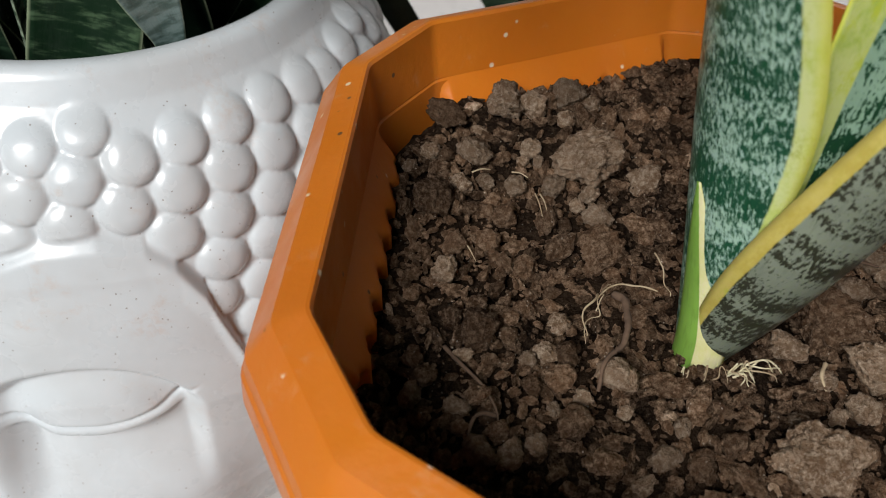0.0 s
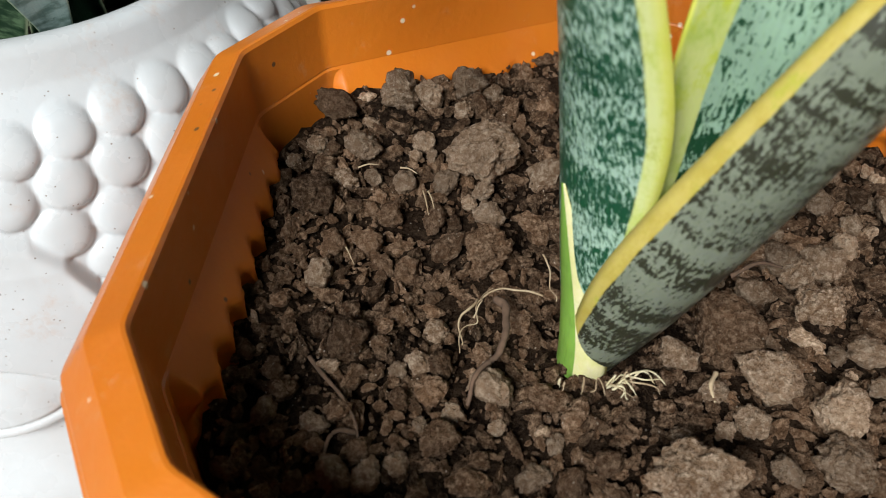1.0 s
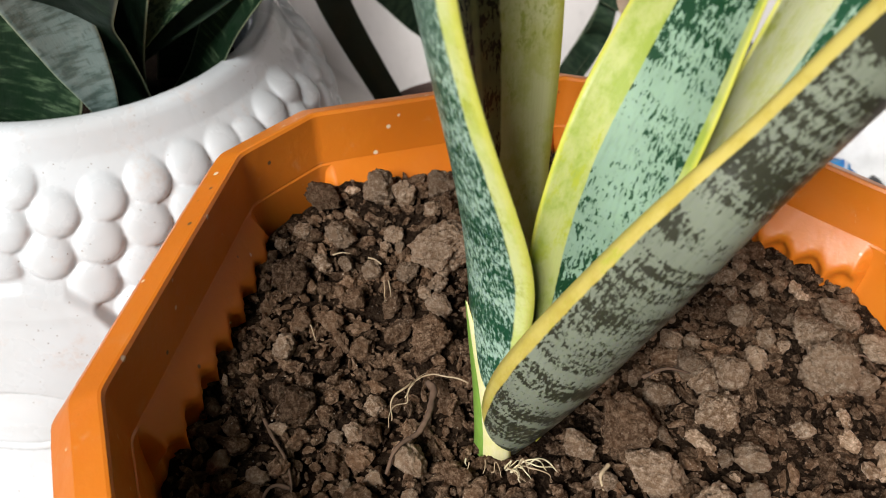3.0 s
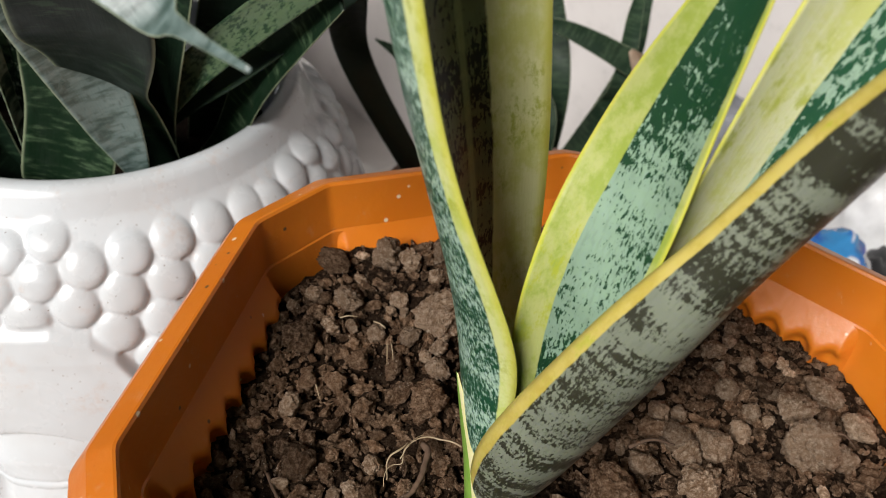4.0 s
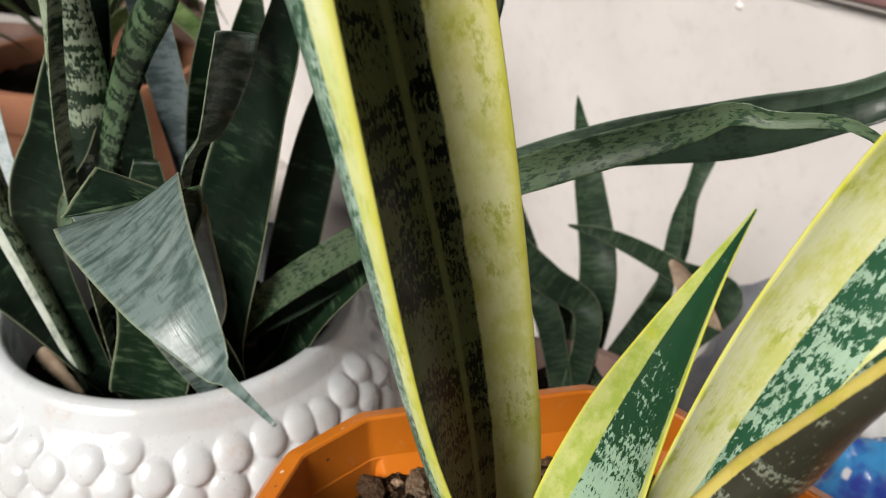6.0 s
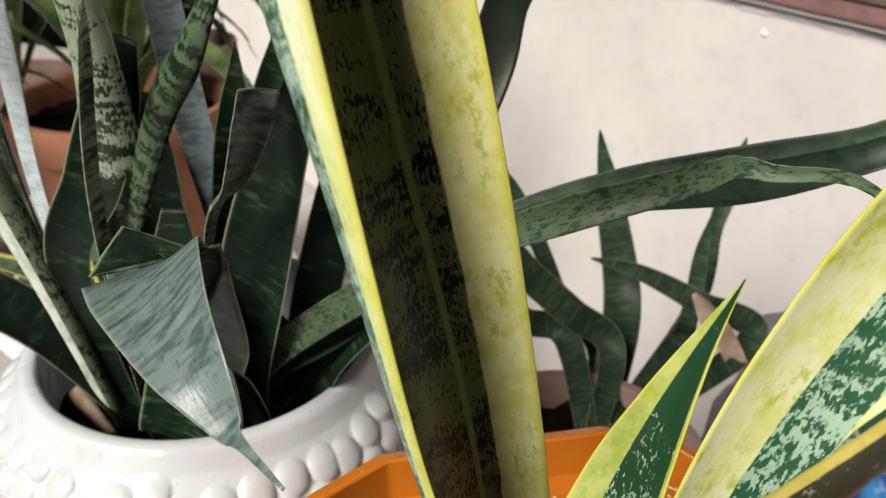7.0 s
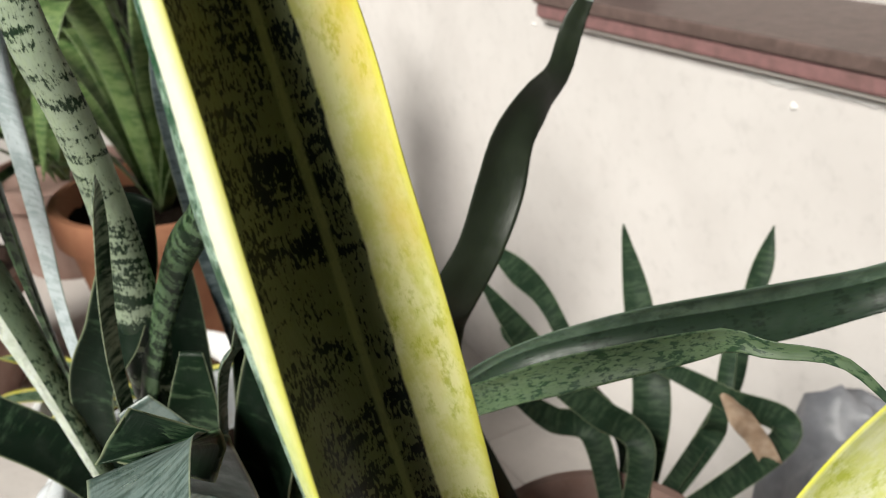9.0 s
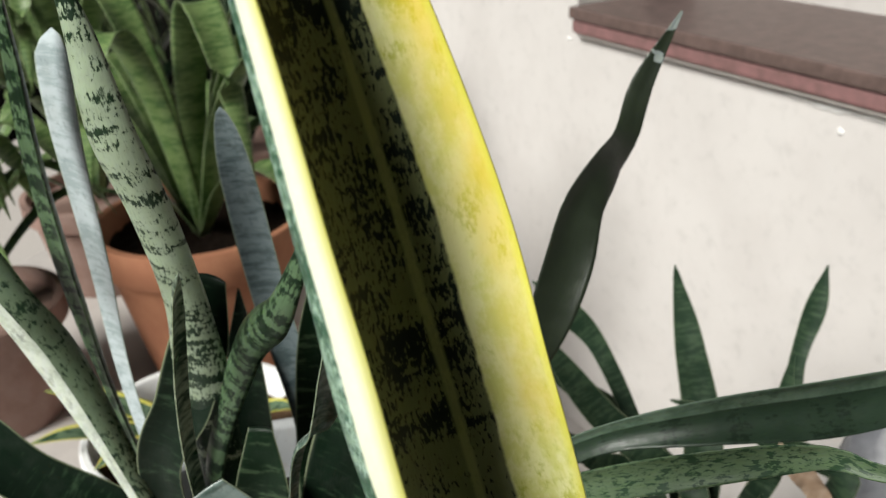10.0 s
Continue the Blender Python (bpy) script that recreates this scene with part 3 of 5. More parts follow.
def clod_mesh(bm, seed, subdiv, rough=0.34, flat=0.8, m=Matrix(), crisp=1.0):
    """A broken lump of earth: a lopsided core with a few broken faces, cracks, pits and crumbs."""
    off = Vector((seed * 3.17, seed * 1.71, seed * 5.3))
    r = bmesh.ops.create_icosphere(bm, subdivisions=subdiv, radius=1.0)
    cuts = [(noise.random_unit_vector(), 0.55 + 0.38 * noise.random()) for _ in range(8)]
    for v in r["verts"]:
        n = v.co.normalized()
        k = 1.05 + rough * noise.fractal(n * 1.3 + off, 0.9, 2.0, 2)
        for d, h in cuts:                      # flat broken faces
            c = n.dot(d)
            if c > 0.2 and k * c > h:
                k = k * 0.15 + 0.85 * h / c
        k += 0.20 * noise.noise(n * 2.9 + off) - 0.9 * max(0, 0.09 - abs(noise.noise(n * 1.7 + off * 1.3)))
        if subdiv > 1:
            k += 0.24 * crisp * (abs(noise.noise(n * 4.6 + off)) - 0.2)
        if subdiv > 2:
            k += crisp * (0.17 * noise.noise(n * 9 + off) + 0.13 * (abs(noise.noise(n * 15 + off)) - 0.2))
        if subdiv > 3:
            k += 0.08 * crisp * noise.noise(n * 29 + off)
        c = n * max(k, 0.3)
        v.co = m @ Vector((c.x, c.y * 0.9, c.z * flat))


CLODS_BACK = [
    (-0.002, 0.304, 0.0077), (0.024, 0.313, 0.0093), (0.037, 0.314, 0.0064), (0.055, 0.326, 0.0091), (0.065, 0.328, 0.0056), (0.052, 0.309, 0.0044),
    (0.061, 0.285, 0.0146), (0.011, 0.286, 0.0085), (0.014, 0.300, 0.0034), (0.036, 0.293, 0.0052), (0.033, 0.287, 0.0033), (0.040, 0.288, 0.0029),
    (-0.007, 0.287, 0.0047), (-0.001, 0.285, 0.0042), (-0.016, 0.278, 0.0033), (-0.004, 0.277, 0.0047), (-0.005, 0.270, 0.0041), (-0.018, 0.270, 0.0032),
    (-0.005, 0.254, 0.0093), (0.007, 0.270, 0.0051), (0.018, 0.272, 0.0046), (0.005, 0.256, 0.0040), (0.012, 0.256, 0.0049), (0.018, 0.257, 0.0040),
    (0.030, 0.271, 0.0051), (0.026, 0.254, 0.0049), (0.044, 0.255, 0.0058), (0.047, 0.273, 0.0056)]
CLODS_MIDDLE = [
    (0.062, 0.271, 0.0051), (0.057, 0.266, 0.0037), (0.064, 0.257, 0.0063), (0.051, 0.254, 0.0040), (0.065, 0.236, 0.0104), (0.006, 0.236, 0.0052),
    (0.018, 0.239, 0.0054), (0.003, 0.220, 0.0062), (0.017, 0.206, 0.0045), (0.034, 0.209, 0.0045), (0.045, 0.219, 0.0042), (0.048, 0.201, 0.0048),
    (0.017, 0.192, 0.0078), (0.007, 0.199, 0.0044), (0.028, 0.193, 0.0039), (0.022, 0.181, 0.0031), (0.012, 0.182, 0.0034), (0.049, 0.187, 0.0054),
    (0.042, 0.187, 0.0043), (0.035, 0.183, 0.0035), (-0.017, 0.185, 0.0042), (-0.006, 0.178, 0.0042), (-0.015, 0.174, 0.0037), (-0.001, 0.170, 0.0052),
    (-0.006, 0.161, 0.0047), (0.036, 0.171, 0.0041), (0.011, 0.159, 0.0043), (0.025, 0.152, 0.0039)]
CLODS_NEAR = [
    (0.050, 0.155, 0.0065), (0.019, 0.142, 0.0059), (0.029, 0.143, 0.0052), (0.044, 0.163, 0.0029), (0.067, 0.177, 0.0076), (-0.002, 0.154, 0.0039),
    (0.064, 0.151, 0.0039), (-0.013, 0.141, 0.0041), (0.007, 0.139, 0.0034), (0.038, 0.148, 0.0046), (0.054, 0.168, 0.0037), (0.150, 0.212, 0.0128),
    (0.193, 0.228, 0.0097), (0.194, 0.208, 0.0041), (0.132, 0.199, 0.0068), (0.163, 0.192, 0.0111), (0.129, 0.165, 0.0041), (0.186, 0.180, 0.0100),
    (0.205, 0.208, 0.0075), (0.206, 0.195, 0.0052), (0.130, 0.147, 0.0131), (0.149, 0.158, 0.0062), (0.163, 0.158, 0.0062), (0.183, 0.161, 0.0101),
    (0.080, 0.147, 0.0053), (0.092, 0.145, 0.0059), (0.103, 0.151, 0.0053), (0.087, 0.159, 0.0036)]
CLODS_SIDE = [
    (0.187, 0.243, 0.0067), (0.219, 0.245, 0.0063), (0.144, 0.187, 0.0051), (0.156, 0.174, 0.0069), (0.168, 0.214, 0.0038), (0.199, 0.310, 0.0058),
    (0.207, 0.318, 0.0041), (0.202, 0.299, 0.0040), (0.194, 0.285, 0.0067), (0.206, 0.285, 0.0062), (0.171, 0.262, 0.0065), (0.182, 0.265, 0.0049),
    (0.181, 0.250, 0.0074), (0.197, 0.250, 0.0084), (0.212, 0.263, 0.0059), (0.217, 0.276, 0.0050), (0.224, 0.293, 0.0057), (0.229, 0.291, 0.0039),
    (0.252, 0.295, 0.0084), (0.238, 0.280, 0.0099), (0.242, 0.260, 0.0127), (0.268, 0.278, 0.0082), (0.259, 0.260, 0.0069), (0.167, 0.232, 0.0077),
    (0.216, 0.306, 0.0046), (0.236, 0.294, 0.0045), (0.254, 0.284, 0.0050)]
rng = random.Random(5)
placed = []
for i, (x, y, r) in enumerate(CLODS_BACK + CLODS_MIDDLE + CLODS_NEAR + CLODS_SIDE):
    bm = bmesh.new()
    clod_mesh(bm, i + 1.0, 5 if r > 0.0095 else 4, 0.26, 0.92, crisp=0.55)
    # Back clods are pale; right-hand ones too, with stronger light put into colour.
    ob = mesh_object("soil_clod", bm, SOIL_GREY if rng.random() < (0.8 if x > 0.11 or (y > 0.27 and x > 0.0) else 0.3) else SOIL)
    ob.matrix_basis = Matrix.Translation((x, y, soil_height(x, y) + 0.002 + r * (0.82 if r > 0.006 else 0.65))) @ pose(0, 0, 0, rng.uniform(-25, 25), rng.uniform(-25, 25), rng.uniform(0, 360)) @ Matrix.Diagonal((r * rng.uniform(0.95, 1.2), r * rng.uniform(0.85, 1.05), r * rng.uniform(0.8, 1.1), 1))
    tagged(ob, "rough lump of dry brown soil lying on the bed" if r < 0.012 else "large crumbly lump of dry brown soil", "soil clod", "clods on the soil")
    placed.append((x, y, r))

# medium clods on shared meshes
shared = []
for k in range(10):
    bm = bmesh.new()
    clod_mesh(bm, 60.0 + k * 1.3, 3, 0.4, 0.9, crisp=0.6)
    me = bpy.data.meshes.new("small_clod")
    bm.to_mesh(me)
    bm.free()
    me.materials.append(SOIL_GREY if k % 5 == 0 else SOIL)
    shared.append(me)
count = 0
for _ in range(6000):
    x, y = rng.uniform(-0.03, 0.29), rng.uniform(0.06, 0.38)
    r = 0.0024 + 0.0042 * rng.random() ** 1.6
    if count >= 290 or not inside_planter(x, y, 0.030 + r) or any((x - a) ** 2 + (y - b) ** 2 < (0.72 * (c + r)) ** 2 for a, b, c in placed):
        continue
    if (x - 0.105) ** 2 + (y - 0.195) ** 2 < 0.02 ** 2:
        continue
    ob = new("small_clod", rng.choice(shared))
    ob.matrix_basis = Matrix.Translation((x, y, soil_height(x, y) + 0.0015 + r * 0.5)) @ pose(0, 0, 0, rng.uniform(-60, 60), rng.uniform(-60, 60), rng.uniform(0, 360)) @ Matrix.Diagonal((r * rng.uniform(0.9, 1.5), r * rng.uniform(0.6, 1.1), r * rng.uniform(0.6, 1.0), 1))
    tagged(ob, "small lump of dry brown soil", "soil clod", "small clods on the soil")
    placed.append((x, y, r))
    count += 1

def crumb_bed(name, count, inset, label):
    """Fine crumbs, each a moved copy of one of a few templates, in one mesh."""
    temps = []
    for k in range(14):
        bm = bmesh.new()
        clod_mesh(bm, 200 + k * 3.7, 3 if k < 5 else 2, 0.6, 0.85)
        bm.verts.index_update()
        temps.append((np.array([v.co[:] for v in bm.verts]), [[v.index for v in f.verts] for f in bm.faces]))
        bm.free()
    vs, fs, base, n = [], [], 0, 0
    while n < count:
        x, y = rng.uniform(-0.03, 0.29), rng.uniform(0.05, 0.39)
        if not inside_planter(x, y, inset):
            continue
        r = 0.0008 + 0.0028 * rng.random() ** 3.0
        tv, tf = temps[rng.randrange(5)] if r > 0.002 else temps[5 + rng.randrange(9)]
        a = rng.uniform(0, 6.28)
        c, q = math.cos(a), math.sin(a)
        rot = np.array(((c, -q, 0), (q, c, 0), (0, 0, 1))) * np.array((r * rng.uniform(0.9, 1.6), r * rng.uniform(0.5, 1), r * rng.uniform(0.6, 1.1)))
        vs.append(tv @ rot.T + (x, y, soil_height(x, y) + 0.0022 + r * 0.2))
        fs += [[i + base for i in f] for f in tf]
        base += len(tv)
        n += 1
    me = bpy.data.meshes.new(name)
    me.from_pydata(np.vstack(vs).tolist(), [], fs)
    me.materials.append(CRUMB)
    return tagged(new(name, me), label, "soil", kind="stuff")


crumb_bed("soil_crumbs", 9500, 0.029, "fine loose crumbs of dry soil over the bed")


# ---- leaves ----
def leaf(name, rows, mat_in, mat_out, parent, label="", thick=0.0016, n=70, m=18, ruffle=0.0, seed=0):
    """A snake plant leaf. rows: x, y, z of the midrib, half width, curl in degrees, and the way that the hollow side faces."""
    s = spline(rows, n)
    bm = bmesh.new()
    uv1, uv2 = bm.loops.layers.uv.new("metres"), bm.loops.layers.uv.new("rel")
    length = 0
    prev = None
    front, back, coords = [], [], []
    for i, r in enumerate(s):
        p = Vector(r[:3])
        tan = Vector(s[min(i + 1, n - 1)][:3]) - Vector(s[max(i - 1, 0)][:3])
        tan.normalize()
        face = Vector(r[5:8])
        face = (face - tan * face.dot(tan)).normalized()
        side = tan.cross(face).normalized()
        hw = max(r[3], 0.0004)
        curl = radians(max(r[4], 1.0))
        rad = hw / (curl / 2)
        if prev is not None:
            length += (p - prev).length
        prev = p
        fr, bk, co = [], [], []
        for j in range(m + 1):
            t = -1 + 2 * j / m
            a = t * curl / 2
            wob = ruffle * hw * t * t * math.sin(i * 0.33 + seed + (1.7 if t > 0 else 0)) if ruffle else 0
            q = p + side * (rad * math.sin(a)) + face * (rad * (1 - math.cos(a)) + wob)
            nor = (face * math.cos(a) - side * math.sin(a)).normalized()
            th = thick * (1 - 0.75 * abs(t) ** 3) * min(1, hw / 0.006)
            fr.append(bm.verts.new(q + nor * th * 0.5))
            bk.append(bm.verts.new(q - nor * th * 0.5))
            co.append((t * hw, length, (t + 1) / 2, i / (n - 1)))
        front.append(fr)
        back.append(bk)
        coords.append(co)

    def quad(vs, cs, mi):
        f = bm.faces.new(vs)
        f.material_index = mi
        f.smooth = True
        for lp, c in zip(f.loops, cs):
            lp[uv1].uv = (c[0], c[1])
            lp[uv2].uv = (c[2], c[3])
    for i in range(n - 1):
        for j in range(m):
            c = [coords[i][j], coords[i][j + 1], coords[i + 1][j + 1], coords[i + 1][j]]
            quad((front[i][j], front[i][j + 1], front[i + 1][j + 1], front[i + 1][j]), c, 0)
            quad((back[i][j + 1], back[i][j], back[i + 1][j], back[i + 1][j + 1]), [c[1], c[0], c[3], c[2]], 1)
        for j, sgn in ((0, 1), (m, -1)):
            c = [coords[i][j], coords[i + 1][j]]
            vs = (back[i][j], front[i][j], front[i + 1][j], back[i + 1][j])
            quad(vs if sgn > 0 else vs[::-1], [c[0], c[0], c[1], c[1]] if sgn > 0 else [c[1], c[1], c[0], c[0]], 0)
    for i, rev in ((0, False), (n - 1, True)):
        for j in range(m):
            vs = (front[i][j], back[i][j], back[i][j + 1], front[i][j + 1])
            quad(vs if rev else vs[::-1], [coords[i][j]] * 2 + [coords[i][j + 1]] * 2, 1)
    bmesh.ops.recalc_face_normals(bm, faces=bm.faces)
    return mesh_object(name, bm, [mat_in, mat_out], parent, label)


def plant(label, loc):
    return tagged(empty("snake_plant", loc), label, "plant")


def rel(rows, loc):
    return [(r[0] - loc[0], r[1] - loc[1], r[2] - loc[2], *r[3:]) for r in rows]


VP = (0.098, 0.195, 0.208)
var = plant("variegated snake plant with yellow-edged leaves in the orange planter", VP)
leaf("leaf", rel([
    (0.0941, 0.2029, 0.2042, 0.0141, 177, 1.01, 0.07, 0.00), (0.0862, 0.2044, 0.2480, 0.0278, 177, 1.00, -0.06, 0.01), (0.0762, 0.2101, 0.3104, 0.0438, 158, 1.01, -0.01, -0.00),
    (0.0594, 0.2070, 0.3988, 0.0447, 160, 0.94, -0.32, 0.01), (0.0398, 0.1965, 0.4958, 0.0499, 171, 0.94, -0.33, 0.01), (0.0126, 0.2028, 0.5769, 0.0572, 210, 0.92, -0.38, 0.00),
    (-0.0013, 0.2086, 0.6299, 0.0526, 196, 0.93, -0.36, -0.00), (-0.0221, 0.2173, 0.7012, 0.0405, 185, 0.93, -0.36, 0.00), (-0.0364, 0.2207, 0.7633, 0.0198, 154, 0.88, -0.47, 0.00),
    (-0.0473, 0.2218, 0.8057, 0.0020, 103, 0.88, -0.48, 0.00)], VP),
    TALL_IN, TALL_OUT, var, "tall channelled leaf, mottled dark green with a broad cream-yellow margin", 0.0022, 110, 28)
leaf("leaf", rel([
    (0.0993, 0.1915, 0.1991, 0.0103, 150, -0.17, 0.94, 0.26), (0.1197, 0.1785, 0.2566, 0.0305, 170, -0.47, 0.81, 0.26), (0.1440, 0.1691, 0.3326, 0.0276, 185, -0.48, 0.81, 0.26),
    (0.1635, 0.1743, 0.3738, 0.0225, 190, -0.51, 0.81, 0.25), (0.1833, 0.1742, 0.4190, 0.0215, 190, -0.58, 0.73, 0.34), (0.1955, 0.1642, 0.4642, 0.0156, 190, -0.79, 0.46, 0.42),
    (0.2270, 0.1582, 0.5206, 0.0130, 150, -0.73, 0.55, 0.41), (0.2614, 0.1535, 0.5738, 0.0018, 100, -0.72, 0.56, 0.41)], VP),
    LOW_IN, LOW_OUT, var, "leaning leaf with grey-green mottled back and golden margin", 0.0022, 90, 24)
leaf("leaf", rel([
    (0.1062, 0.2039, 0.2090, 0.0112, 121, 0.01, -0.90, 0.21), (0.1149, 0.1927, 0.2727, 0.0168, 92, -0.02, -0.90, 0.21), (0.1178, 0.1904, 0.3378, 0.0192, 68, -0.16, -0.89, 0.24),
    (0.1300, 0.2018, 0.3888, 0.0198, 62, -0.53, -0.70, 0.33), (0.1411, 0.2013, 0.4402, 0.0111, 83, -0.49, -0.72, 0.37), (0.1560, 0.2063, 0.4900, 0.0007, 69, -0.75, -0.38, 0.43)], VP),
    MID_IN, MID_OUT, var, "short young leaf, mint green with dark flecks and yellow edges", 0.0018, 80, 20)
leaf("leaf", rel([
    (0.1070, 0.2063, 0.2028, 0.0052, 140, 0.21, -0.90, 0.20), (0.1366, 0.2040, 0.2914, 0.0125, 110, 0.26, -0.90, 0.30), (0.1593, 0.2012, 0.3827, 0.0216, 87, 0.27, -0.91, 0.31),
    (0.1824, 0.2114, 0.4508, 0.0242, 75, 0.17, -0.91, 0.45), (0.2140, 0.2243, 0.5151, 0.0274, 80, 0.24, -0.90, 0.53), (0.2500, 0.2209, 0.5755, 0.0228, 72, 0.31, -0.90, 0.49),
    (0.3013, 0.2186, 0.6323, 0.0019, 60, 0.30, -0.90, 0.50)], VP),
    BACK_IN, TALL_OUT, var, "broad leaf with wide cream-yellow margin", 0.0022, 90, 24)
leaf("sheath", rel([
    (0.093, 0.190, 0.203, 0.0150, 170, 0.8, 0.6, 0), (0.0915, 0.190, 0.222, 0.0140, 150, 0.8, 0.6, 0), (0.088, 0.193, 0.245, 0.0090, 110, 0.8, 0.6, 0), (0.0800, 0.198, 0.283, 0.0008, 60, 0.8, 0.6, 0)], VP),
    SHEATH, SHEATH, var, "short yellow-green basal sheath", 0.0012, 40, 14)


def strand(name, pts, r, mat, label="", cat="twig", parent=None, kind="", wob=0.0, seed=0):
    a = spline([(*p, 0) for p in pts], 10 * len(pts))
    bm = bmesh.new()
    loops = []
    for i, p in enumerate(a):
        c = Vector(p[:3])
        if wob:
            c += Vector((noise.noise(c * 120 + Vector((seed, 0, 0))), noise.noise(c * 120 + Vector((0, seed, 5))), 0)) * wob
        t = (Vector(a[min(i + 1, len(a) - 1)][:3]) - Vector(a[max(i - 1, 0)][:3])).normalized()
        u = t.orthogonal().normalized()
        w = t.cross(u)
        k = r * (1 - 0.6 * i / len(a)) * (1 + 0.25 * noise.noise(c * 400))
        loops.append([c + u * (k * math.cos(b)) + w * (k * math.sin(b)) for b in np.linspace(0, 2 * math.pi, 7)[:-1]])
    ls = loft(bm, loops)
    bm.faces.new(ls[0][::-1])
    bm.faces.new(ls[-1])
    bmesh.ops.recalc_face_normals(bm, faces=bm.faces)
    ob = mesh_object(name, bm, mat, parent)
    if parent is None:
        tagged(ob, label, cat, kind=kind)
    return ob


for pts, rad in (([(0.083, 0.215, 0.218), (0.075, 0.215, 0.220), (0.068, 0.214, 0.221), (0.062, 0.208, 0.219), (0.059, 0.200, 0.218), (0.056, 0.194, 0.217), (0.054, 0.188, 0.214)], 0.00042), ([(0.061, 0.209, 0.218), (0.058, 0.204, 0.220), (0.055, 0.191, 0.215)], 0.0006),
                 ([(0.060, 0.202, 0.218), (0.064, 0.207, 0.222), (0.063, 0.213, 0.219), (0.069, 0.218, 0.217)], 0.0003), ([(0.086, 0.232, 0.222), (0.088, 0.222, 0.221), (0.087, 0.213, 0.216)], 0.0004)):
    strand("root", pts, rad, STRAW, "thin pale dry root curling over the soil", "root", wob=0.004, seed=rad * 1e4)
strand("root", [(0.068, 0.212, 0.217), (0.071, 0.206, 0.219), (0.071, 0.196, 0.219), (0.069, 0.187, 0.218), (0.064, 0.181, 0.217), (0.060, 0.174, 0.216), (0.059, 0.169, 0.212)], 0.0017, ROOT, "thick brown root curling over the soil", "root", wob=0.001)
strand("twig", [(0.005, 0.185, 0.210), (0.011, 0.177, 0.211), (0.019, 0.168, 0.211), (0.024, 0.159, 0.210), (0.025, 0.154, 0.207)], 0.0009, ROOT, "thin brown twig lying on the soil")
strand("twig", [(0.024, 0.157, 0.209), (0.019, 0.156, 0.211), (0.016, 0.153, 0.210), (0.015, 0.146, 0.206)], 0.0010, ROOT, "short hooked brown root on the soil")
strand("root", [(0.145, 0.192, 0.210), (0.142, 0.186, 0.210), (0.144, 0.182, 0.206)], 0.0011, STRAW, "short pale root end on the soil", "root")
strand("twig", [(0.246, 0.260, 0.224), (0.253, 0.260, 0.226), (0.260, 0.259, 0.220)], 0.0006, ROOT, "thin brown twig lying on the soil")
for p, q in (((0.038, 0.262, 0.223), (0.041, 0.250, 0.221)), ((0.040, 0.262, 0.223), (0.043, 0.254, 0.221)), ((0.011, 0.272, 0.224), (0.019, 0.275, 0.224)), ((0.008, 0.238, 0.217), (0.015, 0.227, 0.214)), ((0.028, 0.273, 0.225), (0.035, 0.270, 0.225))):
    mid = ((p[0] + q[0]) / 2, (p[1] + q[1]) / 2, (p[2] + q[2]) / 2 + 0.001)
    strand("straw", [p, mid, q], 0.00042, STRAW, "short piece of dry straw on the soil", "straw")
strand("twig", [(0.159, 0.239, 0.212), (0.168, 0.241, 0.218), (0.179, 0.243, 0.215)], 0.0011, ROOT, "thin brown twig lying on the soil")
for k in range(16):
    a = rng.uniform(3.6, 6.5)
    c = Vector((0.098 + 0.012 * math.cos(a), 0.181 + 0.005 * math.sin(a), 0.2155 + rng.uniform(0, 0.003)))
    d = Vector((math.cos(a) * rng.uniform(0.002, 0.012), math.sin(a) * rng.uniform(0.001, 0.006), rng.uniform(-0.003, 0.002)))
    side = Vector((rng.uniform(-0.5, 1.2), rng.uniform(-0.4, 0.5), 0)) * 0.0055
    strand("root_fibre", [c - Vector(VP), c + d * 0.5 + side * 0.5 + Vector((0, 0, rng.uniform(0.001, 0.006))) - Vector(VP), c + d + side - Vector(VP)], rng.uniform(0.0002, 0.0005), PAPER if k % 3 else STRAW, parent=var, wob=0.003, seed=k)

# ---- white head-shaped planter ----
HC = Vector((-0.222, 0.454, FL))


